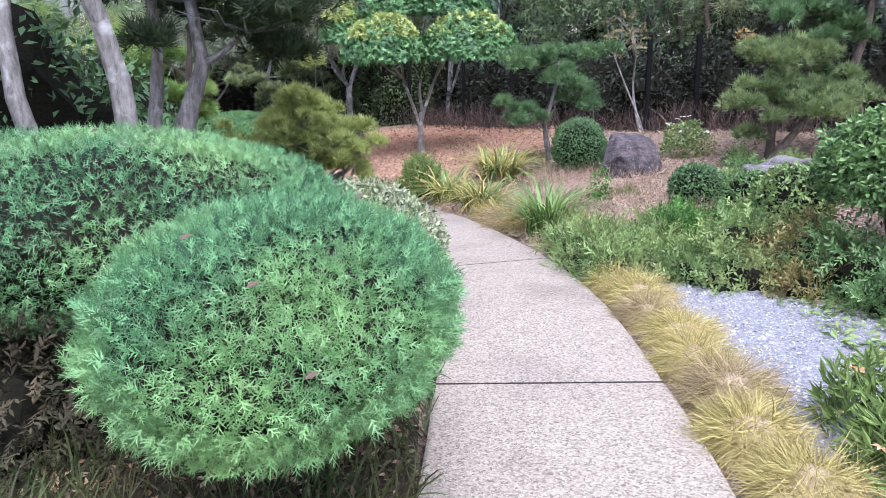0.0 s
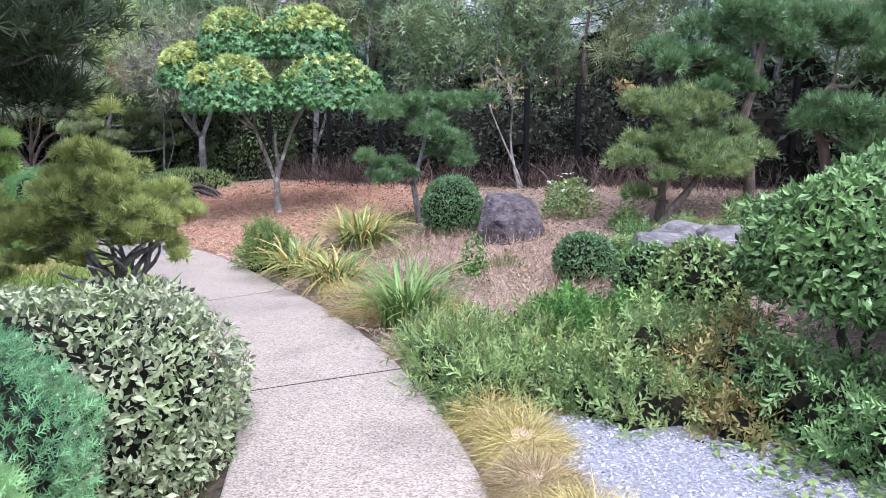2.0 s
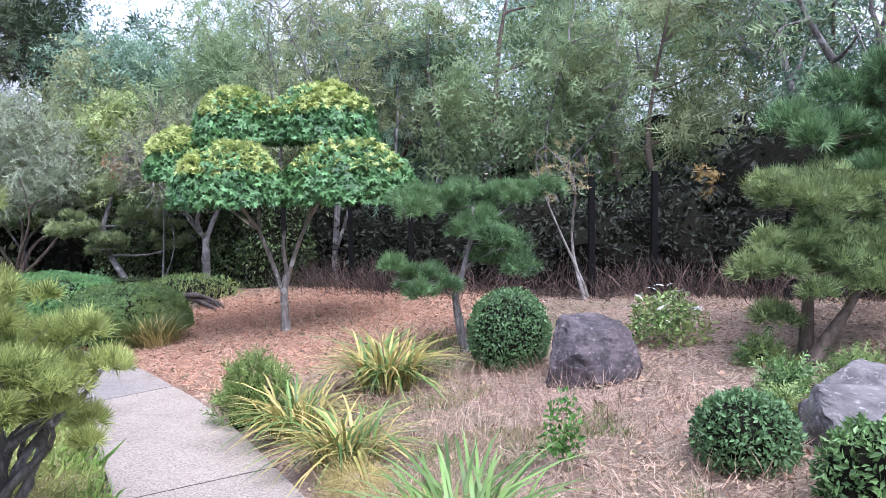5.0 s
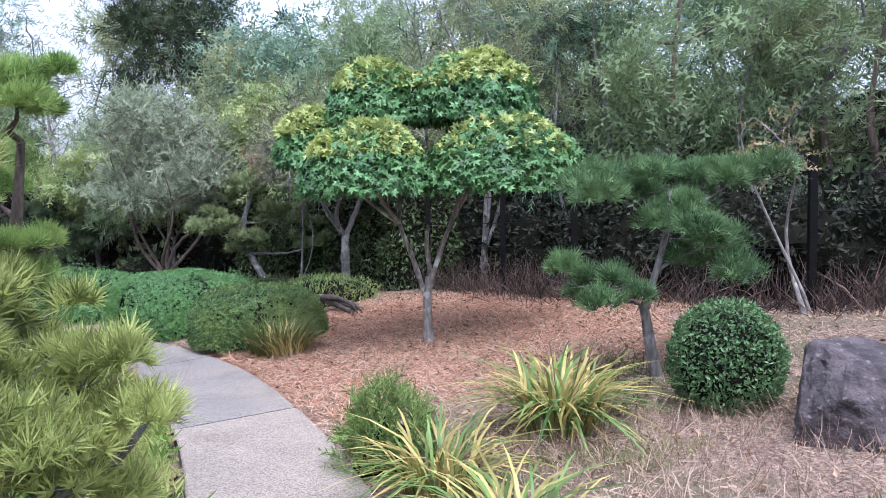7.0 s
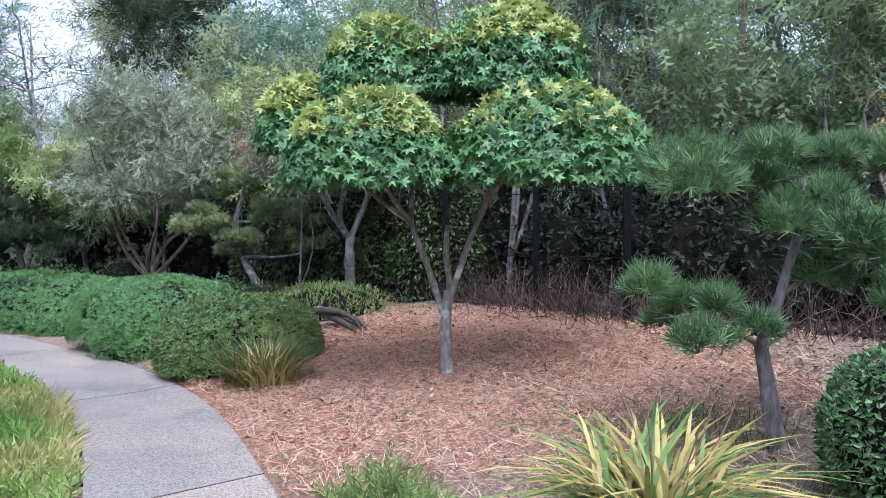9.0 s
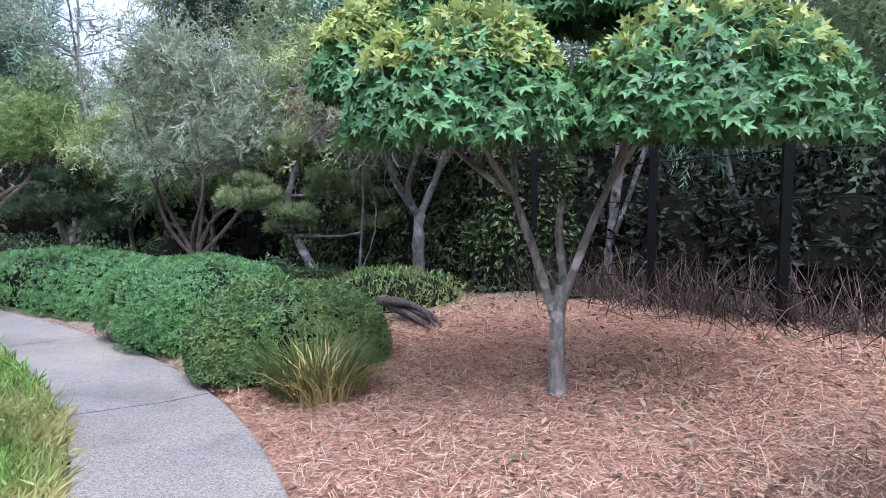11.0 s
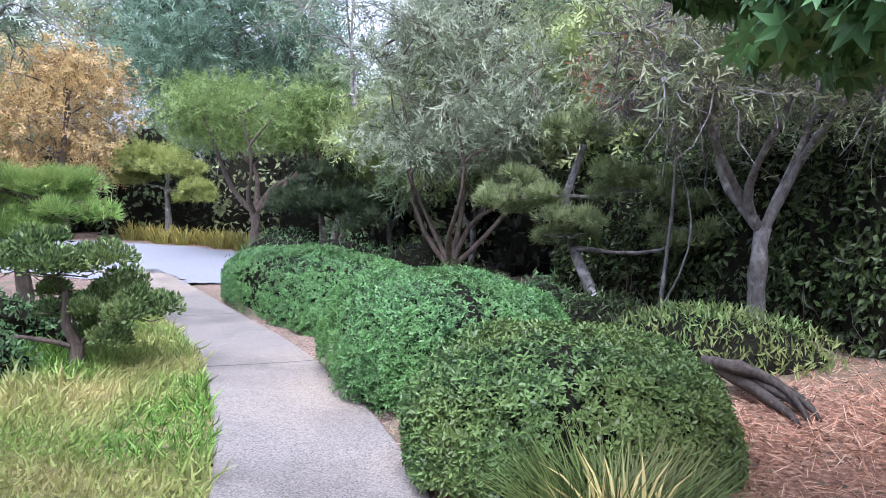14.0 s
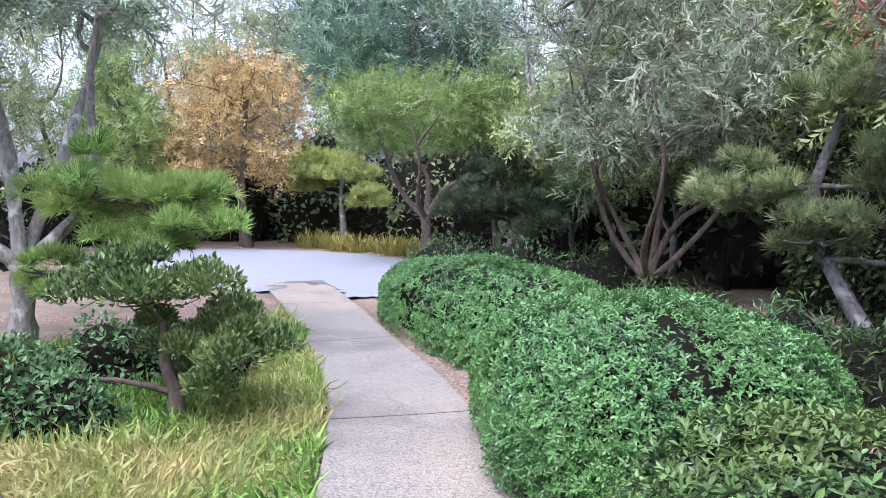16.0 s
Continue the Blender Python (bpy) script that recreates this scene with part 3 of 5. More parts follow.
for k in range(len(JOINTS) - 1):
    f = np.linspace(0, 1, 15)
    a = np.array([spline(LEFT, k, q) for q in f])
    b = np.array([spline(RIGHT, k, q) for q in f])
    way = (a[-1] + b[-1] - a[0] - b[0]) / np.linalg.norm(a[-1] + b[-1] - a[0] - b[0])
    for e, sgn in ((0, 1), (-1, -1)):
        a[e] += way * 0.011 * sgn
        b[e] += way * 0.011 * sgn
    rows = []
    for p, q in zip(a, b):
        across = q - p
        inner = [p, p + across * 0.012, p + across * 0.33, p + across * 0.67, q - across * 0.012, q]
        drop = [-0.008, 0, 0, 0, 0, -0.008]
        rows.append([(u[0], u[1], float(level(*u)) + 0.02 + dz) for u, dz in zip(inner, drop)])
    top = np.array(rows)
    top[0, :, 2] -= 0.006
    top[-1, :, 2] -= 0.006
    low = top.copy()
    low[:, :, 2] -= 0.12
    n = 6
    f = []
    for i in range(14):
        for j in range(n - 1):
            c = i * n + j
            f += [(c, c + 1, c + n + 1), (c, c + n + 1, c + n)]
    rim = [i * n for i in range(15)] + [14 * n + j for j in range(1, n)] + [i * n + n - 1 for i in range(13, -1, -1)] + [j for j in range(n - 2, 0, -1)]
    m = 15 * n
    for c, d in zip(rim, rim[1:] + rim[:1]):
        f += [(c, c + m, d + m), (c, d + m, d)]
    part("slab", Shape().add(np.vstack([top.reshape(-1, 3), low.reshape(-1, 3)]), f), PAVING if k < 5 else PAVING_WORN, path)


for p, q in JOINTS[1:-1]:
    p, q = np.array(p), np.array(q)
    along = (q - p) / np.linalg.norm(q - p)
    out = np.array((-along[1], along[0])) * 0.012
    line = [p + (q - p) * f for f in (0, 0.33, 0.67, 1)]
    v = [(u[0] + k * out[0], u[1] + k * out[1], float(level(*u)) + 0.02 + h) for h in (-0.009, -0.06) for k in (-1, 1) for u in line]
    f = [(i, i + 1, i + 5) for i in range(3)] + [(i, i + 5, i + 4) for i in range(3)]
    part("joint", Shape().add(v, f), FILLER, path)


def strew(name, label, category, leaf, mat, n, box, area, size, lie=0.15, seed=0, lift=0.01):
    """Loose litter or blades over a stretch of ground, one object."""
    g = np.random.default_rng(seed)
    x, y = g.uniform(box[0], box[1], n), g.uniform(box[2], box[3], n)
    keep = area(x, y)
    x, y = x[keep], y[keep]
    at = np.stack([x, y, level(x, y) + lift], 1)
    along = g.standard_normal((len(x), 3))
    along[:, 2] = lie * np.abs(g.standard_normal(len(x))) * 2 + (lie if lie > 0.5 else 0)
    if lie > 0.5:
        flat = np.stack([x, y, 0 * x], 1)
        along[:, 0] += 1.1 * lumps(flat, seed + 1, 2.6)
        along[:, 1] += 1.1 * lumps(flat, seed + 2, 2.6)
    out = g.standard_normal((len(x), 3)) * 0.5 + (np.array((0, 0, 1)) if lie < 0.5 else 0)
    s = size * g.uniform(0.5, 1.4, len(x)) * (1 + 0.3 * lumps(at, seed + 3, 1.8))
    return tagged(part(name, Shape().stamp(leaf, at, along, out, s), mat), label, category, "", "stuff")


def off_path(x, y, gap=0.02):
    s, w, d = side(x, y)
    return (np.abs(s) > w + gap) | (d > 1.5)


def right_bed(x, y):
    s, w, d = side(x, y)
    return off_path(x, y) & (s > 0) & (y > 6.0 + 0.3 * np.sin(x * 3))


def round_maple(x, y):
    return right_bed(x, y) & (np.hypot(x + 0.6, (y - 15.2)) < 3.4 + 0.4 * np.sin(x * 3 + y * 2))


strew("needle_mulch", "reddish pine needle and straw mulch round the maple", "mulch", "stick", RED_STRAW, 60000, (-4.2, 3, 11.5, 19), round_maple, 0.085, 0.12, 1)
strew("straw_mulch", "pale dry straw scattered over the bed", "mulch", "stick", STRAW, 66000, (-2.5, 8.5, 6, 15.5), right_bed, 0.09, 0.12, 2)
strew("leaf_litter", "brown dead leaves and bark chips over the bed", "leaf litter", "oval", LITTER, 17000, (-4, 8, 6, 18.5), right_bed, 0.05, 0.15, 6, 0.02)
strew("lawn_grass", "green lawn grass with yellow dry patches", "grass", "turf", GRASS, 150000, (-11, 0.0, 7, 20.5), lawn_area, 0.12, 0.55, 3)
strew("long_grass", "longer tufts of yellowing grass in the lawn", "grass", "turf", GRASS, 16000, (-11, 0.0, 7, 20.5), lawn_area, 0.17, 0.6, 8)
strew("gravel_stones", "loose pale blue-grey gravel stones", "gravel", "pebble", GRAVEL, 26000, (1.3, 3.7, 0.3, 5.4), gravel_area, 0.0085, 0.02, 4, 0.018)


# ---- kinds of plants ----
def mound(name, label, category, x, y, radii, leaf, mat, n, size, seed=0, lift=0.0, pinch=None, group="", yaw=0, core=0.84, **more):
    """A clipped or rounded shrub: a dense coat of leaves over a near-black core that paints the shade inside."""
    ob = thing(name, label, category, x, y, None, group)
    ob.rotation_euler = (0, 0, radians(yaw))
    c = (0, 0, lift + radii[2] * 0.0)
    s = Shape()
    low = more.pop("low", -0.15)
    more = {"outward": 0.32, "up": 0.15, "wild": 0.75, **more}
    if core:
        # Added solid ball, dark so that gaps between leaves read as shaded.
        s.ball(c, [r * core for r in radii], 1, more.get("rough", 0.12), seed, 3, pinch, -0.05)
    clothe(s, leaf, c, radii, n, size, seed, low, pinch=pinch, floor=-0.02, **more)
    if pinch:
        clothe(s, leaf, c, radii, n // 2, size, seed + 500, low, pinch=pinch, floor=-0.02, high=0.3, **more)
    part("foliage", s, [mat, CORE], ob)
    return ob


def grassy(name, label, category, x, y, n, length, mat, leaf="blade", lean=0.8, foot=0.12, seed=0, group="", spikes=0):
    """A tuft of arching blades from one foot. Broad strap leaves are parts of their own."""
    ob = thing(name, label, category, x, y, None, group)
    g = np.random.default_rng(seed)
    a = g.uniform(0, 2 * math.pi, n)
    r = np.sqrt(g.uniform(0, 1, n)) * foot
    at = np.stack([r * np.cos(a), r * np.sin(a), np.zeros(n)], 1)
    tilt = lean * g.uniform(0.1, 1.15, n)
    a2 = a + g.normal(0, 0.5, n)
    size = length * g.uniform(0.6, 1.15, n)
    if leaf == "strap":
        v, f = LEAVES["strap"]
        bent = [Shape().add([(p, e, w * k - 0.25 * (k - 0.6) * e * e) for p, e, w in v], f).mesh("leaf", [q], True) for k in (0.7, 1.3, 1.9) for q in (mat, mat, IRIS)]
        for k in range(n):
            one = new("leaf", bent[k % 9])
            one.parent = ob
            one.location = at[k]
            one.rotation_euler = (math.pi / 2 - math.atan(tilt[k]), 0, a2[k] - math.pi / 2)
            one.scale = (size[k], size[k], size[k])
    else:
        along = np.stack([np.cos(a2) * tilt, np.sin(a2) * tilt, np.ones(n)], 1)
        out = np.stack([-np.cos(a2), -np.sin(a2), tilt], 1)
        part("foliage", Shape().stamp(leaf, at, along, out, size), mat, ob)
    for i in range(spikes):
        d = g.standard_normal(2) * 0.25
        part("stalk", Shape().tube(bend((0, 0, 0), (d[0], d[1], length * g.uniform(1.1, 1.5)), 0.06, seed + i), (0.006, 0.003), 4), STRAW, ob)
    return ob


def sedge(x, y, r, seed, label="arching golden sedge tuft beside the path", group="sedge tufts along the path"):
    """A mop of fine golden grass combed outwards and down."""
    ob = thing("sedge_tuft", label, "ornamental grass", x, y, None, group)
    g = np.random.default_rng(seed)
    n = 3200
    d = unit(g, n, 0.0)
    d = d + 0.12 * lumps(d, seed)[:, None] * d
    at = d * np.array((r, r, r * 0.8)) * g.uniform(0.35, 0.8, n)[:, None]
    along = d * np.array((1, 1, 0.15)) + np.array((0, 0, -0.12)) + 0.35 * g.standard_normal((n, 3))
    s = Shape().ball((0, 0, 0), (r * 0.6, r * 0.6, r * 0.5), 1, 0.1, seed, 2, None, -0.03)
    s.stamp("hair", at, along, d + 0.3 * g.standard_normal((n, 3)), r * 0.75 * g.uniform(0.5, 1.3, n))
    part("foliage", s, [SEDGE if seed % 3 else DRY_SEDGE, STRAW], ob)
    return ob


def woody(ob, base_pts, radii, bark, name="trunk", seed=0, sides=9):
    return part(name, Shape().tube(base_pts, radii, sides, 0, seed), bark, ob, "", True)


def niwaki(name, label, x, y, trunk, pads, bark, needles, r0=0.07, seed=0, n=2600, size=0.11, group="", leaf="tuft", z=None):
    """A cloud-pruned pine: a crooked trunk, and flat pads of needles at the ends of its limbs. trunk and pads are from its foot."""
    ob = thing(name, label, "pine tree", x, y, z, group)
    woody(ob, trunk, (r0 * 1.25, r0, r0 * 0.7, r0 * 0.45), bark, "trunk", seed)
    tr = np.array(trunk, float)
    for i, (px, py, pz, rx, rz) in enumerate(pads):
        k = int(np.argmin(np.abs(tr[:, 2] - (pz - 0.25)) + 0.3 * np.hypot(tr[:, 0] - px, tr[:, 1] - py)))
        limb = part("limb", Shape().tube(bend(tr[k], (px, py, pz - rz * 0.3), 0.1, seed + i), (r0 * 0.45, r0 * 0.3, r0 * 0.15), 6), bark, ob, "", True)
        s = Shape()
        g = np.random.default_rng(seed * 31 + i)
        for q in range(9):
            a = q / 9 * 6.28 + g.uniform(0, 0.5)
            s.tube(bend((px, py, pz - rz * 0.35), (px + math.cos(a) * rx * 0.75, py + math.sin(a) * rx * 0.75, pz - rz * g.uniform(-0.1, 0.3)), 0.1, seed + q, 4), (r0 * 0.16, r0 * 0.06), 4, 1)
        m = min(max(int(n * 0.62 * rx * rx / 0.2), 500), 6000)
        bits = max(6, int(16 * rx))
        for q in range(bits):
            a, e = q * 2.4 + g.uniform(-0.3, 0.3), math.sqrt((q + 0.5) / bits) * g.uniform(0.68, 1.0)
            b = rx * g.uniform(0.2, 0.46)
            at = (px + math.cos(a) * rx * e, py + math.sin(a) * rx * e * 0.9, pz - rz * 0.5 + rz * (1 - e * e) * 0.7 + g.normal(0, rz * 0.42))
            clothe(s, leaf, at, (b, b, b * 0.72), m // bits, size * 0.84, seed * 17 + i * 40 + q, -0.35, 0.5, 0.2, 0.7, 0.65, 0.4)
        part("foliage_pad", s, [needles, bark], ob)
    return ob


def tree(name, label, x, y, height, crown_r, mat, bark=BARK_BROWN, trunks=1, clumps=26, per=420, size=0.17, seed=0, low=0.3, leaf="oval", flat=0.75, r0=None, lean=(0, 0), sparse=0.0, twigs=0, group="", category="tree", fork=0.0, droop=0.1):
    """A tree of open growth: tapered trunk, limbs, and clumps of leafy shoots with gaps between them. fork: where the trunk parts."""
    ob = thing(name, label, category, x, y, None, group)
    g = np.random.default_rng(seed)
    r0 = r0 or height * 0.018
    c = np.array((lean[0], lean[1], height * (low + 1) / 2))
    rad = np.array((crown_r, crown_r, height * (1 - low) / 2))
    d = unit(g, clumps, -0.8) * (g.uniform(0.25, 1, clumps) ** 0.5)[:, None]
    centres = c + d * rad * 0.85
    heads = []
    if fork:
        split = np.array((lean[0] * 0.2, lean[1] * 0.2, fork))
        woody(ob, bend((0, 0, -0.05), split, 0.05, seed, 9), (r0 * 1.35, r0, r0 * 0.95), bark, "trunk", seed, 10)
        for t in range(trunks):
            a = seed + t * 2 * math.pi / trunks + g.uniform(-0.3, 0.3)
            head = c + np.array((math.cos(a), math.sin(a), g.uniform(0.1, 0.75))) * rad * 0.62
            pts = bend(split - np.array((0, 0, 0.04)), head, 0.13, seed + t, 11)
            woody(ob, pts, (r0 * 0.62, r0 * 0.5, r0 * 0.34, r0 * 0.12), bark, "limb", seed + t, 8)
            heads.append(pts)
    else:
        for t in range(trunks):
            a = g.uniform(0, 6.28)
            foot = np.array((math.cos(a), math.sin(a), 0)) * 0.12 * (trunks > 1)
            head = c + np.array((math.cos(a), math.sin(a), 0)) * crown_r * 0.3 * (trunks > 1) + np.array((0, 0, rad[2] * 0.5))
            pts = bend(foot, head, 0.15 if trunks > 1 else 0.085, seed + t, 11)
            woody(ob, pts, (r0 * 1.2, r0 * 0.85, r0 * 0.5, r0 * 0.2), bark, "trunk", seed + t, 8)
            heads.append(pts)
    s = Shape()
    for i, q in enumerate(centres):
        near = [(np.linalg.norm(p - (q - np.array((0, 0, 0.25 * crown_r))), axis=1), p) for p in heads]
        gap, pts = min(near, key=lambda e: e[0][1:].min())
        k = 1 + int(gap[1:].argmin())
        if i < 14:
            part("limb", Shape().tube(bend(pts[k], q, 0.1, seed + i, 6), (r0 * 0.36, r0 * 0.2, r0 * 0.07), 5), bark, ob, "", True)
        cr = crown_r * g.uniform(0.24, 0.42)
        clothe(s, leaf, q, (cr, cr, cr * flat), per, size, seed * 13 + i, -0.8, 0.7 + sparse, 0.35, 0.45, droop, 0.75)
        for j in range(twigs):
            e = q + unit(g, 1)[0] * cr * 1.25
            s.tube(bend(q, e, 0.12, seed + i * 7 + j, 4), (r0 * 0.12, r0 * 0.03), 3, 1)
    part("crown", s, [mat, bark], ob)
    return ob


# ---- left of the path, near the start ----
big = thing("juniper_shrub", "large clipped blue-green juniper spreading in mounds", "shrub", -1.6, 2.6)
s = Shape()
bz = float(level(-1.6, 2.6))
MOUNDS = [(-0.57, 2.45, 0.64, 0.6, 0.76, 0.34, 21000), (-0.95, 3.6, 0.44, 0.70, 0.8, 0.42, 13000), (-1.62, 3.55, 0.68, 1.1, 0.95, 0.42, 20000), (-2.8, 4.1, 0.66, 1.2, 1.0, 0.42, 9000)]
for i, (x, y, z, rx, ry, rz, n) in enumerate(MOUNDS):
    c = (x + 1.6, y - 2.6, z - bz)
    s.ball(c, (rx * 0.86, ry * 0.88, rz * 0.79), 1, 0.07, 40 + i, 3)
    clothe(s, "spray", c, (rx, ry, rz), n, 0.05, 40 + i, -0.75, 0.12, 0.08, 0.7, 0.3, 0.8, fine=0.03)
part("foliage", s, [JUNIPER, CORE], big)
for x, y, z in ((-0.52, 1.9, 0.9), (-0.35, 1.72, 0.72), (-0.75, 2.1, 0.98), (-0.3, 2.6, 0.98), (-1.5, 3.3, 1.14)):
    tagged(part("dead_leaf", Shape().stamp("oval", np.array([[x, y, z]]), np.array([[0.6, 0.3, 0.2]]), np.array([[0.1, -0.4, 0.9]]), 0.045), LITTER), "brown fallen leaf caught on the juniper", "leaf", "dead leaves on the juniper")
part("stem", Shape().tube(bend((0.5, 0.2, 0), (0.7, -0.1, 0.5), 0.1, 3), (0.05, 0.035), 7), BARK_BROWN, big, "", True)
part("stem", Shape().tube(bend((-0.4, 0.6, 0), (-0.7, 0.8, 0.6), 0.1, 4), (0.06, 0.04), 7), BARK_BROWN, big, "", True)

mound("variegated_shrub", "clipped variegated shrub with cream-edged leaves beside the path", "shrub", -0.78, 5.05, (0.78, 0.85, 0.78), "oval", VARIEGATED, 11000, 0.044, 50, 0.02, 0.75, depth=0.15, low=-0.2)
strew("tall_grass", "rank green grass under the juniper", "grass", "blade", GRASS_SHADED, 12000, (-3.6, -0.05, 0.5, 4.6), lambda x, y: off_path(x, y, 0.0) & ((x + 1.6) ** 2 + (y - 2.9) ** 2 < 4.4 + 0.8 * np.sin(x * 4 + y * 3)), 0.15, 0.8, 51)
strew("juniper_litter", "dark fallen twigs and dead leaves under the juniper", "leaf litter", "oval", LITTER, 9000, (-3.6, -0.05, 0.6, 4.6), lambda x, y: off_path(x, y, 0.06), 0.045, 0.2, 54, 0.02)
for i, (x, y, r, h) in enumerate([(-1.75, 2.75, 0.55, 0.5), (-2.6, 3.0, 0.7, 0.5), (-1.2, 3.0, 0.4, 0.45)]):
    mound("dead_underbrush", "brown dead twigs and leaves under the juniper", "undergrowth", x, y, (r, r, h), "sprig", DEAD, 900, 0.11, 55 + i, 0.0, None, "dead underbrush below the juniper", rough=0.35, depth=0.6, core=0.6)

for i, (x, y, h, r) in enumerate([(-3.6, 6.1, 6.1, 0.08), (-3.2, 6.0, 6.3, 0.07), (-2.86, 6.2, 6.1, 0.065), (-2.7, 6.3, 6.0, 0.055), (-2.38, 5.65, 6.2, 0.075)]):
    tree("slender_tree", "slender grey-barked tree with a bare lower trunk", x, y, h, 1.5, WOODS[i % 3], BARK_LICHEN, 1, 14, 130, 0.24, 60 + i, 0.55, "far_willow", r0=r * 1.15, lean=(0, 0.3), group="slender trunks behind the juniper")
niwaki("dark_pine", "dark leaning pine with crooked trunk and dense crown", -2.3, 6.6, [(0, 0, 0), (0.05, 0, 0.6), (0.12, 0.05, 1.2), (0.3, 0.1, 1.7), (0.25, 0.1, 2.2), (0.1, 0.1, 2.8)],
       [(0.7, 0.2, 2.1, 0.85, 0.45), (0.0, 0.5, 2.4, 0.9, 0.5), (-0.5, 0.2, 2.9, 0.9, 0.5), (0.6, 0.6, 2.7, 0.8, 0.5)], BARK_MID, PINE_DARK, 0.075, 66, 1100, 0.17)

# ---- right of the path, near the start ----
for i, (x, y, r) in enumerate([(1.25, 5.1, 0.24), (1.32, 4.72, 0.26), (1.27, 4.32, 0.23), (1.36, 3.95, 0.25), (1.3, 3.56, 0.24), (1.33, 3.15, 0.27), (1.25, 2.72, 0.26), (1.3, 2.32, 0.25), (1.2, 1.9, 0.26), (1.25, 1.5, 0.25)]):
    sedge(x - 0.04, y, r * 0.82, 70 + i)
for i, (x, y, rx, ry, h, mat, leaf) in enumerate([(1.22, 5.95, 0.38, 0.45, 0.24, GROUNDCOVER, "willow_sprig"), (1.72, 5.55, 0.45, 0.42, 0.3, GROUNDCOVER, "sprig"), (2.2, 5.62, 0.48, 0.42, 0.36, GROUNDCOVER, "sprig"), (1.98, 5.1, 0.38, 0.3, 0.25, GROUNDCOVER, "sprig"), (1.32, 5.42, 0.33, 0.33, 0.2, GROUNDCOVER, "willow_sprig"),
                                                  (1.2, 6.5, 0.36, 0.36, 0.23, GROUNDCOVER, "willow_sprig"), (1.72, 6.15, 0.4, 0.36, 0.26, GROUNDCOVER, "willow_sprig"), (2.52, 5.15, 0.34, 0.3, 0.33, OCHRE, "sprig"), (2.72, 4.72, 0.42, 0.4, 0.38, CAMELLIA, "sprig"), (2.85, 4.2, 0.45, 0.4, 0.36, CAMELLIA, "sprig"), (3.15, 3.6, 0.42, 0.45, 0.3, CAMELLIA, "sprig"), (2.35, 4.75, 0.25, 0.22, 0.2, OCHRE, "sprig"), (2.75, 5.75, 0.4, 0.35, 0.36, GROUNDCOVER, "sprig")]):
    mound("groundcover_shrub", "low shrub with ochre and dull green leaves" if mat is OCHRE else "low spreading shrub with small dull green leaves", "shrub", x, y, (rx, ry, h), leaf, mat, int(4400 * rx * ry), 0.12, 90 + i, 0.0, None, "groundcover beside the gravel", rough=0.42, depth=0.45, wild=0.7, outward=0.5, up=0.5, core=0.7)
for i, (x, y, r) in enumerate([(2.02, 6.42, 0.34), (2.45, 6.3, 0.3)]):
    mound("bright_shrub", "low bright green shrub with pointed leaves", "shrub", x, y, (r, r, 0.3), "sprig", BRIGHT, 700, 0.12, 100 + i, 0.0, None, "bright low shrubs", rough=0.2, up=0.8)
for i, (x, y, radii, lift, label) in enumerate([(3.32, 4.95, (0.74, 0.78, 0.46), 0.82, "large rounded evergreen bush with glossy leaves"), (4.5, 5.75, (0.85, 0.8, 0.55), 0.72, "tall evergreen bush with glossy leaves behind another")]):
    camellia = mound("camellia_bush", label, "bush", x, y, radii, "oval", CAMELLIA, 11000, 0.055, 110 + i, lift, 0.9, low=-0.5, rough=0.13, depth=0.2, fine=0.05, core=0.8)
    for k in range(4):
        part("stem", Shape().tube(bend((0.1 * math.cos(k * 1.6), 0.1 * math.sin(k * 1.6), -0.02), (0.4 * math.cos(k * 1.6), 0.4 * math.sin(k * 1.6), lift - 0.15), 0.1, 112 + k), (0.03, 0.02), 6), BARK_DARK, camellia, "", True)
strew("bed_weeds", "small weeds and dry grass in the bed", "weeds", "blade", GRASS_TUFT, 9000, (0.6, 2.4, 7.6, 10.6), lambda x, y: right_bed(x, y) & (np.sin(x * 5 + 1) + np.sin(y * 4.3) + np.sin(x * 2 - y * 3) > 0.4), 0.09, 0.7, 52)
strew("bed_edge_weeds", "dull green and brown weeds at the back of the bed", "weeds", "blade", GRASS_TUFT, 2600, (0.7, 3.4, 11.2, 13.2), lambda x, y: right_bed(x, y) & (np.sin(x * 4 + 2) + np.sin(y * 5 + x) > 0.3), 0.1, 0.8, 56)
strew("dry_weeds", "bleached dry grass stalks in the bed", "weeds", "hair", STRAW, 6000, (0.3, 3.2, 7.0, 11.2), right_bed, 0.16, 0.7, 55)

strew("fallen_leaves", "cut leafy twigs lying on the gravel", "leaves", "oval", GROUNDCOVER, 700, (2.1, 3.3, 3.4, 4.6), gravel_area, 0.07, 0.12, 53, 0.03)
for i, (x, y, r, h) in enumerate([(1.62, 2.35, 0.2, 0.26), (1.75, 2.75, 0.24, 0.3), (1.85, 1.95, 0.3, 0.36)]):
    bloom = mound("flowering_plant", "leafy green plant with peach-coloured flowers at the gravel", "plant", x, y, (r, r, h), "slim", FEATHER, 900, 0.08, 280 + i, 0.05, None, "flowering plants at the gravel", core=0.4, depth=0.5, outward=0.6, up=0.7)
    g = np.random.default_rng(i)
    petals = Shape().stamp("star", np.zeros((1, 3)), np.array([[0.0, 1, 0]]), np.array([[0.0, 0, 1]]), 0.05).mesh("flower", [PEACH_FLOWER])
    for p in unit(g, 9, 0.3) * np.array((r, r, h * 1.15)):
        one = tagged(new("flower", petals), "peach petals")
        one.parent, one.location, one.rotation_euler = bloom, p, (g.uniform(-0.7, 0.7), g.uniform(-0.7, 0.7), g.uniform(0, 6))


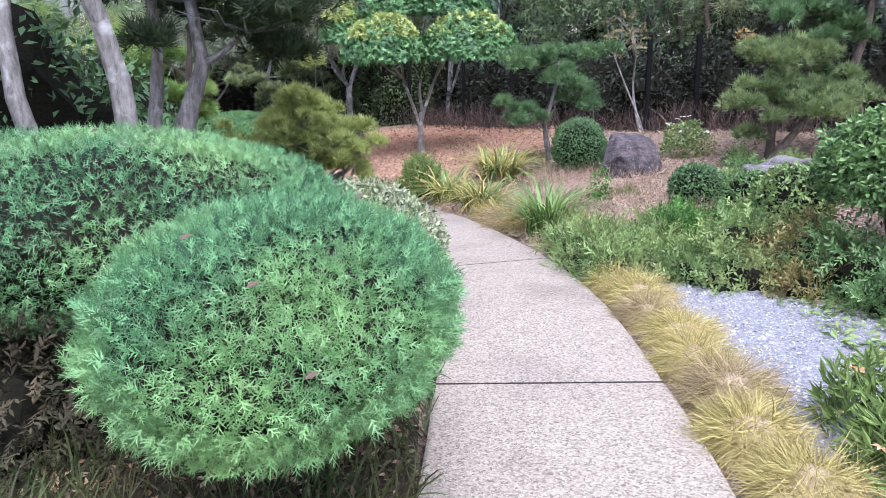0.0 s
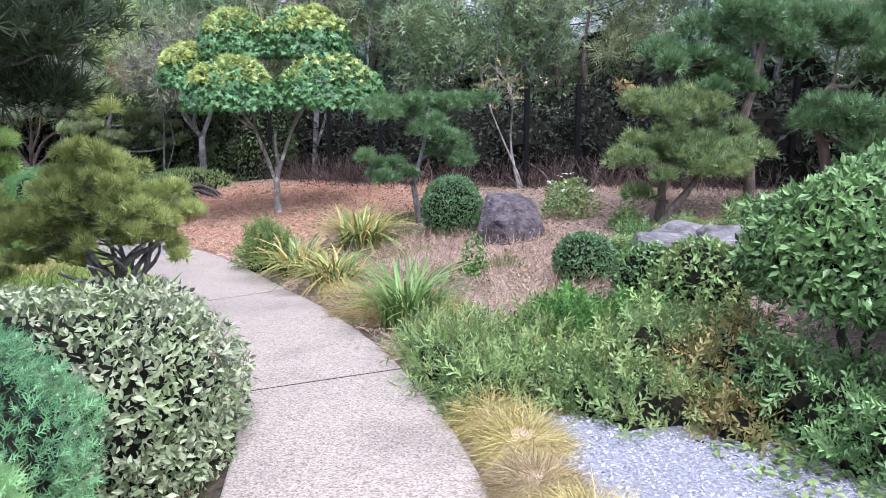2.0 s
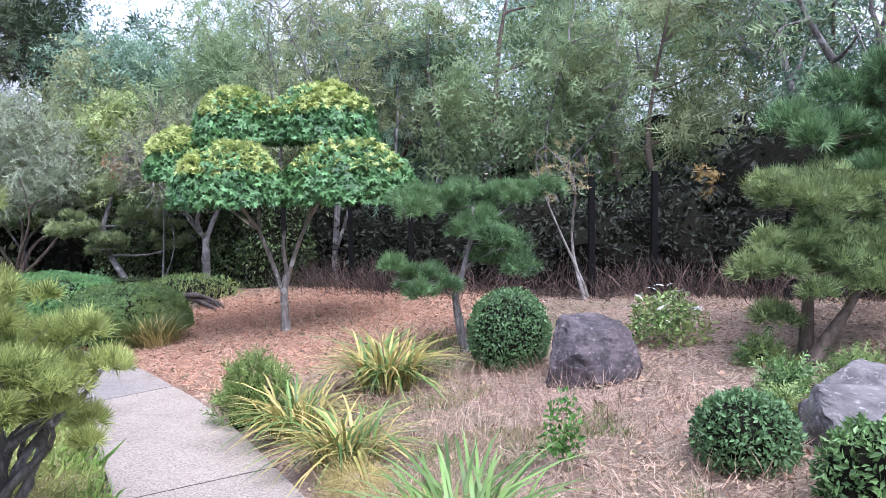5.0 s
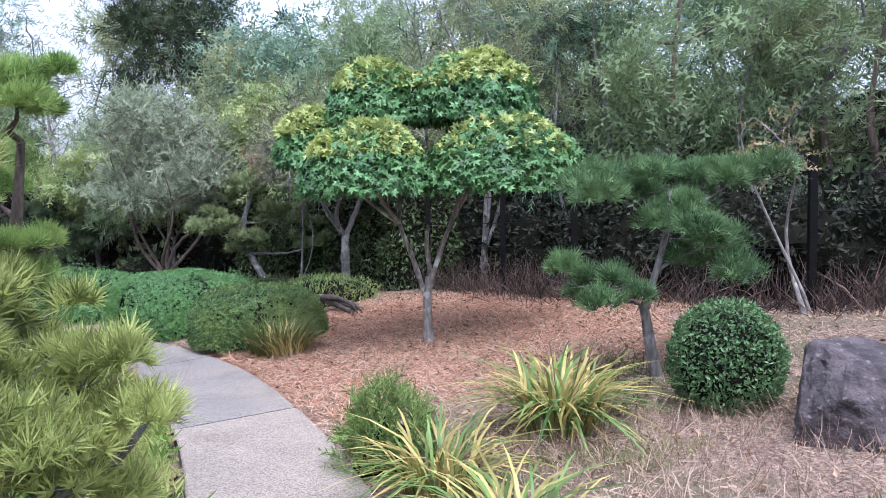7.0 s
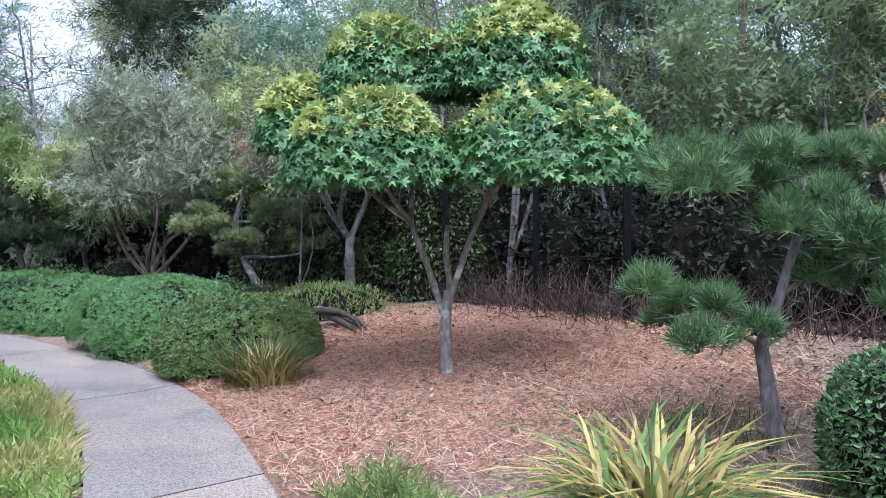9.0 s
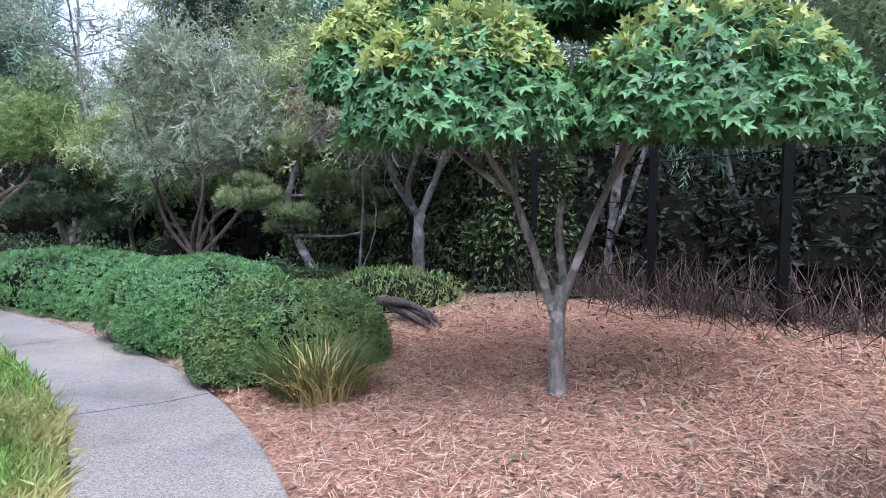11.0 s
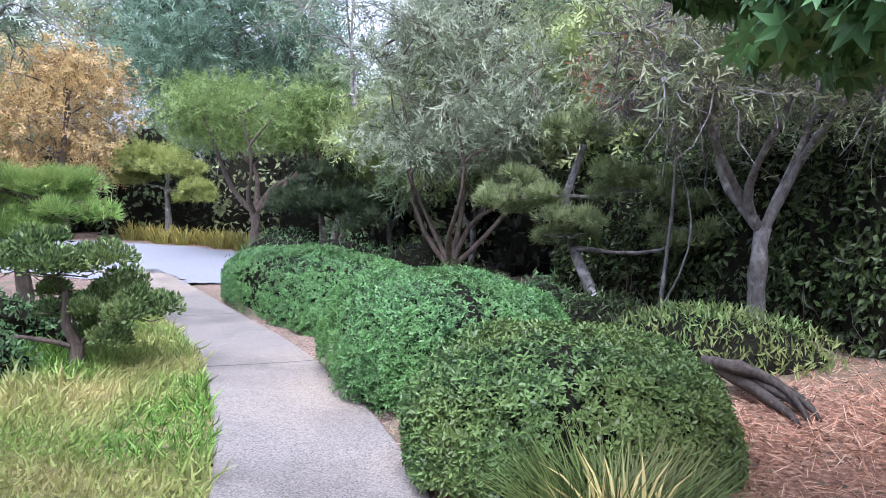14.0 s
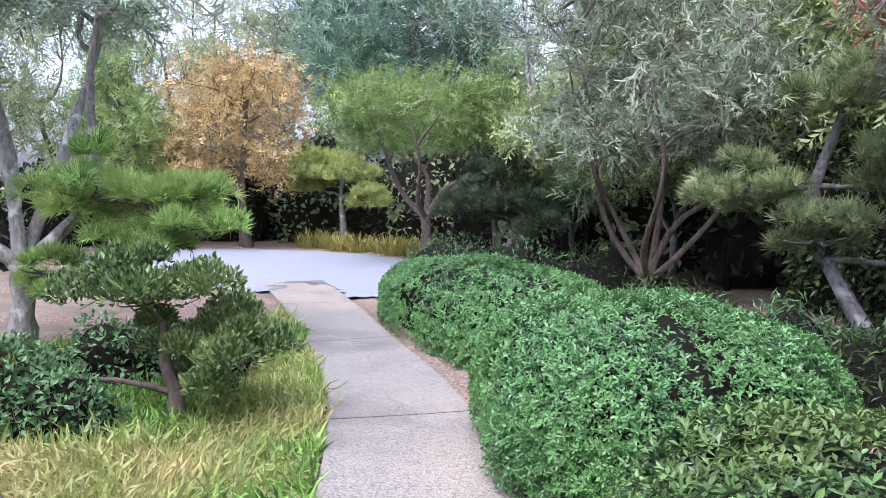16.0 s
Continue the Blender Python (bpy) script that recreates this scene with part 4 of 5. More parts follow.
# ---- middle bed ----
def rock(name, label, x, y, radii, mat, seed, yaw=0, lift=0.0, pinch=0.7, tilt=0):
    ob = part(name, Shape().ball((0, 0, 0), radii, 0, 0.2, seed, 5, pinch), mat, None, "", True)
    m = ob.data
    v = np.empty(len(m.vertices) * 3)
    m.vertices.foreach_get("co", v)
    v = v.reshape(-1, 3)
    cut = np.random.default_rng(seed)
    for nrm, far in [(np.array((0.05, -0.12, 1.0)), 0.8)] + [(d, cut.uniform(0.72, 0.92)) for d in unit(cut, 9, -0.1, 0.75)]:
        w = nrm / np.linalg.norm(nrm)
        over = np.maximum((v / np.array(radii)) @ w - far, 0)
        v -= over[:, None] * w * np.array(radii)
    v += v * (0.06 * np.abs(lumps(v / max(radii), seed + 5, 6.0)) + 0.03 * np.abs(lumps(v / max(radii), seed + 6, 16.0)) + 0.012 * lumps(v / max(radii), seed + 7, 40.0) - 0.05)[:, None]
    m.vertices.foreach_set("co", v.ravel())
    ob.location = (x, y, float(level(x, y)) + lift)
    ob.rotation_euler = (0, radians(tilt), radians(yaw))
    return tagged(ob, label, "rock")


rock("boulder", "dark weathered boulder standing in dry straw", 2.6, 10.55, (0.43, 0.4, 0.4), ROCK_DARK, 3, 20, 0.17, 0.7)
rock("flat_rock", "broad flat grey rock lying in the bed", 3.68, 8.3, (0.56, 0.42, 0.22), ROCK_GREY, 5, 10, 0.08, 0.55, 3)
rock("flat_rock", "flat grey rock with mossy top", 4.3, 8.0, (0.48, 0.4, 0.26), ROCK_GREY, 6, -15, 0.12, 0.5, -5)
rock("flat_rock", "low grey rock half hidden by leaves", 4.0, 8.85, (0.42, 0.32, 0.22), ROCK_GREY, 7, 30, 0.08)
mound("box_ball", "clipped dark green ball shrub beside the boulder", "shrub", 2.06, 11.35, (0.4, 0.4, 0.42), "oval", BOX, 7500, 0.036, 120, 0.33, None, "clipped balls", low=-0.9, rough=0.05, depth=0.1)
mound("box_ball", "small clipped dark green ball shrub in the straw", "shrub", 2.78, 8.2, (0.3, 0.3, 0.25), "oval", BOX, 3600, 0.036, 121, 0.18, None, "clipped balls", low=-0.8, rough=0.08, depth=0.12)
mound("box_ball", "loose green ball shrub beside the flat rock", "shrub", 3.02, 7.42, (0.25, 0.25, 0.27), "oval", CAMELLIA, 1800, 0.05, 122, 0.2, None, "clipped balls", low=-0.8, rough=0.15, depth=0.2)
mound("box_ball", "loose bushy green ball shrub under the camellia", "shrub", 3.15, 6.72, (0.36, 0.34, 0.33), "oval", GROUNDCOVER, 2800, 0.055, 123, 0.25, None, "clipped balls", low=-0.8, rough=0.15, depth=0.2)
for i, (x, y, r, h) in enumerate([(3.75, 9.35, 0.26, 0.24), (4.3, 9.35, 0.3, 0.26), (4.95, 9.2, 0.32, 0.28), (5.35, 9.8, 0.36, 0.26), (4.0, 10.2, 0.3, 0.22), (3.45, 8.95, 0.2, 0.18), (4.75, 8.7, 0.3, 0.3), (5.9, 9.3, 0.4, 0.3)]):
    mound("low_plant", "low leafy green plant growing round the rocks", "plant", x, y, (r * 0.7, r * 0.7, h * 0.8), "sprig", GROUNDCOVER if i % 3 else CAMELLIA, int(1300 * r), 0.11, 440 + i, 0.0, None, "leafy plants round the rocks", rough=0.4, depth=0.6, core=0.55, up=0.5)
flower = mound("rose_bush", "sparse leafy bush with small white flowers", "bush", 3.6, 11.3, (0.38, 0.35, 0.32), "oval", GROUNDCOVER, 1300, 0.06, 124, 0.22, None, low=-0.7, depth=0.5, rough=0.3, core=0)
g = np.random.default_rng(5)
d = unit(g, 22, 0.1) * np.array((0.36, 0.34, 0.34)) + np.array((0, 0, 0.24))
petals = Shape().stamp("star", np.zeros((1, 3)), np.array([[0.0, 1, 0]]), np.array([[0.0, 0, 1]]), 0.085).mesh("flower", [WHITE_FLOWER])
for p in d:
    one = tagged(new("flower", petals), "white petals")
    one.parent, one.location, one.rotation_euler = flower, p, (g.uniform(-0.6, 0.6), g.uniform(-0.6, 0.6), g.uniform(0, 6))
grassy("iris_clump", "large clump of arching iris leaves yellowing at the tips", "iris", 0.87, 11.15, 300, 0.54, IRIS_GOLD, "strap", 0.7, 0.28, 130, "iris clumps", 5)
grassy("iris_clump", "golden yellowing iris clump at the path's edge", "iris", 0.1, 10.2, 190, 0.44, IRIS_GOLD, "strap", 0.75, 0.24, 131, "iris clumps")
grassy("iris_clump", "yellow-green iris clump drooping over the path", "iris", 0.5, 9.3, 190, 0.44, IRIS_GOLD, "strap", 0.75, 0.24, 132, "iris clumps")
grassy("iris_clump", "upright green iris clump beside the path", "iris", 1.05, 7.4, 170, 0.46, IRIS, "strap", 0.34, 0.26, 133, "iris clumps")
mound("fuzzy_shrub", "feathery light green shrub at the path's bend", "shrub", -0.3, 10.75, (0.32, 0.3, 0.42), "willow_sprig", FEATHER, 900, 0.12, 134, 0.06, up=1.0, depth=0.4, rough=0.3, outward=0.6, core=0.6)
for i, (x, y, r) in enumerate([(0.55, 8.75, 0.2), (0.72, 7.95, 0.27), (0.95, 7.75, 0.3), (1.25, 7.6, 0.25)]):
    sedge(x, y, r, 140 + i, "dry straw-coloured sedge mound beside the path", "sedge tufts in the bed")
mound("weed", "small upright weed with fresh green leaves", "weed", 1.8, 8.5, (0.13, 0.13, 0.35), "oval", BRIGHT, 300, 0.045, 145, 0.15, depth=0.8, core=0)

# ---- maple ----
maple = thing("maple_tree", "young star-leaved tree pruned into five leafy domes", "tree", -0.38, 14.8)
fork = (0.02, 0, 0.78)
part("trunk", Shape().tube(bend((0, 0, 0), fork, 0.02, 5, 8), (0.066, 0.053, 0.049, 0.025), 12), BARK_LICHEN, maple, "grey lichened trunk", True)
DOMES = [(-1.26, 0.35, 2.5, 0.58, 0.38, 1), (-0.62, -0.4, 2.22, 0.74, 0.46, 1), (0.92, -0.2, 2.24, 0.9, 0.47, 0), (-0.56, 0.3, 3.04, 0.6, 0.44, 1), (0.58, 0.25, 3.04, 0.76, 0.46, 1)]
KNEES = [(-0.3, -0.03, 1.42), (0.03, 0.1, 1.38), (0.33, -0.05, 1.45)]
for i, k in enumerate(KNEES):
    part("limb", Shape().tube(bend(((-0.02, 0.005, 0.02)[i], 0, 0.56), k, 0.05, 20 + i, 8), (0.036, 0.031, 0.027, 0.023), 9), BARK_LICHEN, maple, "", True)
for i, (x, y, z, r, h, sunny) in enumerate(DOMES):
    knee = KNEES[0 if x < -0.3 else 2 if x > 0.5 else 1]
    part("branch", Shape().tube(bend(knee, (x, y, z), 0.09, i + 9, 7), (0.027, 0.02, 0.01), 7), BARK_LICHEN, maple, "", True)
    s = Shape()
    low = (x, y, z - h * 0.85)
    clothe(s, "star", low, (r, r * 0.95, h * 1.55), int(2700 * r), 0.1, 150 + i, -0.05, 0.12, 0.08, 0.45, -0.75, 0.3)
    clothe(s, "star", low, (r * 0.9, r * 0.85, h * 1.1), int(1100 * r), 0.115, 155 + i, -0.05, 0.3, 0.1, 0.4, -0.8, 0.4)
    # Paler leaf copy over the dome tops, painting the light that falls there.
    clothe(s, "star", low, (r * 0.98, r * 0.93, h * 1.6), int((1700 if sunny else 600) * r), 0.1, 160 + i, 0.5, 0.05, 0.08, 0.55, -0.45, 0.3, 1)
    part("foliage_dome", s, [MAPLE, MAPLE_LIT], maple)

# ---- fence, brush and pines behind the bed ----
fence = thing("wire_fence", "black post and wire fence half hidden by brush", "fence", 0, 0, 0)
for x, y in POSTS:
    z = float(level(x, y))
    s = Shape()
    for a, b in ((-0.03, 0.03),):
        v = [(x + p * 0.04, y + q * 0.04, z + h) for h in (-0.05, 1.75) for p, q in ((-1, -1), (1, -1), (1, 1), (-1, 1))]
        s.add(v, [(0, 1, 5), (0, 5, 4), (1, 2, 6), (1, 6, 5), (2, 3, 7), (2, 7, 6), (3, 0, 4), (3, 4, 7), (4, 5, 6), (4, 6, 7)])
    part("post", s, IRON, fence)
for h in (0.3, 0.7, 1.1, 1.5, 1.72):
    part("wire", Shape().tube([(x, y, float(level(x, y)) + h) for x, y in POSTS], (0.006, 0.006), 4), IRON, fence)


def fence_point(f):
    p = np.array(POSTS)
    k = np.linspace(0, 1, len(p))
    return np.interp(f, k, p[:, 0]), np.interp(f, k, p[:, 1])


g = np.random.default_rng(9)
for i in range(26):
    f = i / 25
    x, y = fence_point(f)
    out = g.uniform(1.25, 2.0)
    # These leaves carry the deep shade behind the fence in their colour.
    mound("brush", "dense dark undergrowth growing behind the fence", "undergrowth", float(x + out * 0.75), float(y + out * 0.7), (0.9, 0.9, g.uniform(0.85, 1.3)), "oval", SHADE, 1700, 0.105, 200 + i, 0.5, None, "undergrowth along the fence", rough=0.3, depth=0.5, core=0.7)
n = 5500
f = g.uniform(0, 0.85, n)
x, y = fence_point(f)
x, y = x + g.normal(0.1, 0.3, n), y + g.normal(0.1, 0.3, n)
at = np.stack([x, y, level(x, y)], 1)
along = g.standard_normal((n, 3)) * 0.55 + np.array((0, 0, 0.9))
tagged(part("dry_brush", Shape().stamp("hair", at, along, g.standard_normal((n, 3)), g.uniform(0.15, 0.75, n)), BRUSH), "tangle of dry brown stalks along the fence", "dry grass", "", "stuff")

niwaki("niwaki_pine", "small cloud-pruned pine with a twisting trunk", 1.75, 12.2, [(0, 0, 0), (-0.06, 0, 0.3), (-0.1, 0, 0.6), (0.0, 0, 0.9), (0.1, 0, 1.3), (0.1, 0, 1.55)],
       [(-0.45, -0.1, 0.85, 0.45, 0.22), (0.35, -0.1, 1.2, 0.55, 0.3), (-0.15, 0.2, 1.6, 0.6, 0.18), (0.65, 0.3, 1.65, 0.5, 0.18)], BARK_MID, PINE, 0.042, 170, 1900, 0.12)
niwaki("niwaki_pine", "low spreading pine with light green needles", 4.4, 10.2, [(0, 0, 0), (0.0, 0, 0.35), (0.02, 0, 0.7), (0.1, 0, 1.0), (0.1, 0, 1.4)],
       [(0.35, -0.1, 0.78, 0.75, 0.3), (-0.25, -0.2, 0.8, 0.5, 0.25), (0.1, 0.1, 1.3, 0.62, 0.25), (0.9, 0.1, 0.8, 0.45, 0.22)], BARK_BROWN, PINE_LIGHT, 0.05, 171, 1700, 0.13)
niwaki("leaning_pine_stem", "bare crooked stem leaning over the rocks", 4.3, 9.95, [(0, 0, 0), (0.15, 0.05, 0.2), (0.35, 0.1, 0.4), (0.55, 0.2, 0.6), (0.6, 0.3, 0.8)], [(0.65, 0.3, 0.95, 0.3, 0.15)], BARK_BROWN, PINE, 0.05, 172)
niwaki("niwaki_pine", "tall cloud-pruned pine with a dark crooked trunk", 5.75, 10.5, [(0, 0, 0), (-0.08, 0, 0.5), (-0.22, 0, 1.0), (-0.1, 0, 1.5), (-0.05, 0, 1.9), (0.1, 0, 2.2)],
       [(0.0, 0.3, 2.2, 0.75, 0.4), (-0.9, 0.3, 1.85, 0.6, 0.24), (-0.35, 0.2, 1.6, 0.5, 0.22)], BARK_BROWN, PINE, 0.065, 173, 1700, 0.15)
niwaki("niwaki_pine", "cloud-pruned pine with a looping bare branch", 6.65, 10.5, [(0, 0, 0), (0.12, 0, 0.35), (0.0, 0, 0.8), (-0.2, 0, 1.2), (0.05, 0, 1.5), (0.25, 0, 1.3), (0.15, 0, 1.1), (0.5, 0, 1.3)],
       [(0.2, 0.1, 2.15, 0.75, 0.4), (0.15, -0.2, 0.95, 0.75, 0.42), (1.1, 0.2, 2.1, 0.7, 0.4)], BARK_BROWN, PINE, 0.065, 174, 1700, 0.15)
# Made-up sapling standing in for an unidentified orange-pink patch beyond the fence.
tree("rust_patch_sapling", "rust-leaved sapling standing in for an unidentified orange patch", 5.9, 15.2, 1.9, 0.3, RUST, BARK_BROWN, 1, 8, 60, 0.1, 176, 0.6, r0=0.02)
tree("sapling", "thin pale leaning sapling almost bare of leaves", 3.75, 14.0, 2.4, 0.5, DRY_SEDGE, BARK_LICHEN, 2, 12, 6, 0.12, 175, 0.45, "sprig", r0=0.021, lean=(-0.5, 0), twigs=4)

# ---- round pine at the path's left bend ----
cloud = [(-0.1 + 0.52 * math.cos(k * 2.4) * math.sqrt((k + 0.3) / 15), 0.5 * math.sin(k * 2.4) * math.sqrt((k + 0.3) / 15), 1.3 - 0.5 * (k + 0.3) / 15, 0.27, 0.3) for k in range(15)]
cloud += [(-0.85 + 0.3 * math.cos(k * 2.4), 0.15 + 0.3 * math.sin(k * 2.4), 0.95 - 0.05 * k, 0.27, 0.26) for k in range(6)] + [(0.5, -0.1, 0.98, 0.26, 0.24), (0.3, -0.45, 0.95, 0.28, 0.24)]
round_pine = niwaki("round_pine", "low rounded pine with yellow-green needles and bare crooked branches", -1.35, 8.4, [(0, 0, 0), (0.04, 0, 0.15), (0.0, 0, 0.3), (0.05, 0, 0.5), (0, 0, 0.75)],
       cloud, BARK_MID, PINE_YELLOW, 0.03, 180, 2400, 0.11)
for i in range(14):
    a = i * 2.4
    e = 0.35 + 0.3 * (i % 3) / 2
    part("branch", Shape().tube(bend((0.03 * math.cos(a), 0.03 * math.sin(a), 0.05 + 0.02 * i), (e * math.cos(a) - 0.12, e * math.sin(a), 0.82 - 0.1 * (i % 4)), 0.16, 185 + i, 8), (0.03, 0.024, 0.01), 6), BARK_MID, round_pine, "", True)
niwaki("tall_pine", "cloud-pruned pine with bright green pads beside the lawn", -4.2, 12.9, [(0, 0, 0), (0.05, 0, 0.5), (-0.1, 0, 1.1), (0.1, 0, 1.8), (0.2, 0, 2.5)],
       [(0.48, -0.5, 3.0, 0.6, 0.52), (0.2, -0.2, 1.55, 0.52, 0.3), (-0.7, 0.1, 2.2, 0.65, 0.4)], BARK_BROWN, PINE_BRIGHT, 0.08, 181, 2000, 0.15)

# ---- hedges beyond the maple ----
for i, (label, x, y, radii, mat, n, size, pinch, yaw) in enumerate([
        ("rounded clipped hedge with glossy mixed green leaves", -2.9, 16.25, (0.92, 0.84, 0.72), HEDGE, 8000, 0.042, 0.66, 20),
        ("wide clipped hedge with pale green tops", -4.75, 18.0, (1.34, 0.98, 0.9), HEDGE_FINE, 11000, 0.036, 0.62, 136.6),
        ("long low clipped hedge at the gravel court", -8.2, 20.75, (2.3, 1.0, 0.86), HEDGE_FINE, 7500, 0.046, 0.62, 151.6)]):
    mound("hedge_mound", label, "hedge", x, y, radii, "rosette", mat, n, size, 190 + i, 0.0, pinch, "hedge mounds beside the path", yaw, rough=0.07, depth=0.1, low=0.0, core=0.84, fine=0.022, outward=1.0, up=0.1, wild=0.3)
grassy("grass_tuft", "rank tuft of green and straw-coloured grass at the hedge", "grass", -2.3, 15.2, 1100, 0.5, GRASS_TUFT, "hair", 0.9, 0.34, 193)
grassy("grass_tuft", "straw-coloured dry grass at the hedge", "grass", -2.15, 15.0, 160, 0.42, SEDGE, "blade", 1.0, 0.25, 196)
mound("low_shrub", "low feathery green shrub before the ivy", "shrub", -2.5, 18.7, (1.0, 0.6, 0.5), "slim", GROUNDCOVER, 4000, 0.08, 194, 0.0, up=0.9, depth=0.4)
part_log = thing("fallen_root", "twisted dark weathered root lying on the mulch", "root", -2.0, 17.5)
for i in range(6):
    part("branch", Shape().tube(bend((-0.4 + 0.05 * i, 0.25 + 0.04 * i, 0.2 - 0.02 * i), (0.3 + 0.05 * (i % 3), -0.45 + 0.1 * i, 0.03), 0.14, 195 + i, 9), (0.045, 0.05, 0.03, 0.012), 7), BARK_DARK, part_log, "", True)

# ---- ivy and trees behind the hedges ----
for i in range(7):
    x, y = -0.9 - i * 0.62, 18.9 + i * 0.55
    mound("ivy_screen", "dark ivy hanging over the fence", "ivy", x, y + 0.5, (0.7, 0.5, 1.75), "oval", IVY, 3600, 0.085, 210 + i, 0.2, 0.8, "ivy along the fence", rough=0.2, depth=0.3, up=-0.6, fine=0.04)
tree("plum_tree", "small tree with grey twigs and a few red leaves", -2.22, 19.3, 3.7, 1.75, PLUM, BARK_MID, 5, 44, 80, 0.2, 220, 0.36, "willow_sprig", r0=0.07, twigs=11, fork=1.05)
tree("red_leaf_branch", "thin stems with a few red leaves", -3.3, 19.7, 3.3, 0.9, RED_LEAF, BARK_MID, 1, 12, 34, 0.1, 227, 0.6, "slim", r0=0.012, twigs=2)
tree("purple_tree", "bare purple-grey twiggy crown with red leaves", -3.2, 19.8, 3.3, 1.0, PURPLE, BARK_MID, 1, 16, 260, 0.13, 221, 0.5, "stick", r0=0.022, twigs=10)
niwaki("niwaki_pine", "leaning cloud-pruned pine with drooping dull green pads", -4.3, 20.6, [(0.5, -0.4, 0), (0.2, -0.2, 0.4), (-0.1, 0, 0.8), (-0.2, 0, 1.4), (0, 0, 2.0)],
       [(0, 0, 2.15, 0.55, 0.22), (-0.75, -0.1, 1.45, 0.52, 0.22), (0.55, 0.1, 1.55, 0.5, 0.22), (1.25, -0.1, 1.15, 0.5, 0.22), (-0.1, -0.2, 1.0, 0.45, 0.2)], BARK_MID, PINE_OLIVE, 0.07, 222, 1300, 0.15)
tree("olive_tree", "grey-green olive-like tree with twisting trunks", -6.8, 22.1, 4.8, 1.75, OLIVE, BARK_BROWN, 6, 54, 80, 0.24, 223, 0.2, "willow_sprig", r0=0.065, twigs=9, sparse=0.1, fork=0.45)
tree("spreading_tree", "low tree with a wide dome of light green leaves", -14.6, 26.4, 4.4, 2.5, FEATHER, BARK_BROWN, 5, 50, 150, 0.27, 224, 0.5, "far_sprig", 0.5, r0=0.11, fork=1.1)
niwaki("niwaki_pine", "small yellow-green cloud-pruned pine beyond the court", -19.5, 28.0, [(0, 0, 0), (0.1, 0, 0.7), (0, 0, 1.5), (0.2, 0, 2.2)], [(-0.3, 0, 2.35, 1.3, 0.35), (1.2, 0, 1.5, 0.7, 0.3), (-1.3, 0, 1.9, 0.7, 0.3)], BARK_GREY, PINE_YELLOW, 0.1, 225, 900, 0.22)
niwaki("dark_low_pine", "small dark pine behind the hedge", -11.5, 25.0, [(0, 0, 0), (0.1, 0, 0.7), (0, 0, 1.3)], [(-0.5, 0, 1.5, 0.8, 0.4), (0.8, 0, 1.3, 0.9, 0.5), (0.3, 0, 2.2, 0.7, 0.35)], BARK_DARK, PINE_DARK, 0.1, 226, 500, 0.24)
for i in range(7):
    grassy("yellow_flower", "clump of yellow-leaved plants at the court's edge", "plant", -20.5 + i * 0.75, 27.6 + 0.2 * math.sin(i * 2), 160, 0.6, YELLOW, "blade", 0.9, 0.34, 230 + i, "yellow clumps beyond the court")
tree("rust_tree", "tree with rust-orange autumn leaves", -22.0, 26.5, 6.4, 2.7, RUST, BARK_BROWN, 2, 54, 75, 0.4, 240, 0.1, "far_sprig", sparse=0.3, twigs=4)
tree("feathery_tree", "tall grey-barked tree with feathery grey-green foliage", -11.0, 16.5, 5.6, 1.9, PALE, BARK_LICHEN, 4, 34, 80, 0.32, 241, 0.42, "far_willow", r0=0.12, twigs=5, lean=(0.3, 0.3), fork=0.9)

for i, (x, y, r, h) in enumerate([(-5.6, 20.4, 0.8, 0.8), (-4.2, 19.6, 0.7, 0.6), (-7.4, 22.6, 1.0, 0.9), (-9.6, 23.2, 1.1, 0.9), (-3.4, 19.0, 0.6, 0.5), (-11.8, 24.0, 1.0, 0.8)]):
    mound("dark_shrub", "low dark shrub behind the hedge mounds", "shrub", x, y, (r, r, h), "slim", (IVY, BOX)[i % 2], 2200, 0.09, 260 + i, 0.0, None, "dark shrubs behind the hedges", rough=0.3, depth=0.4)

# ---- left of the lawn ----
niwaki("topiary_shrub", "clipped multi-stemmed shrub with two leafy pads", -7.5, 16.35, [(0, 0, 0), (0.05, 0, 0.2), (-0.1, 0, 0.4), (-0.1, 0, 0.7)],
       [(-0.1, -0.1, 0.92, 0.6, 0.24), (0.35, 0.3, 0.55, 0.52, 0.28), (-0.85, -0.8, 0.4, 0.5, 0.26), (-0.4, 0.3, 0.5, 0.45, 0.26)], BARK_BROWN, CAMELLIA_LIGHT, 0.06, 250, 9000, 0.058, leaf="oval")
niwaki("spreading_pine", "wide spreading pine with bright green needles", -9.75, 17.3, [(0, 0, 0), (0.1, 0, 0.4), (0, 0, 0.9), (0.2, 0, 1.5)],
       [(0.35, 0.25, 1.5, 0.6, 0.35), (-0.3, -0.4, 1.72, 0.62, 0.35), (-0.6, 0.3, 1.45, 0.5, 0.3), (0.1, 0, 1.15, 0.55, 0.25), (-0.6, -0.7, 0.95, 0.34, 0.26)], BARK_BROWN, PINE_BRIGHT, 0.09, 251, 1000, 0.18)
rock("lawn_rock", "tan rock at the lawn's edge", -6.6, 14.6, (0.38, 0.3, 0.22), ROCK_TAN, 12, 0, 0.08)
rock("lawn_rock", "brown rock among shrubs", -9.3, 17.0, (0.4, 0.3, 0.3), ROCK_TAN, 13, 40, 0.1)
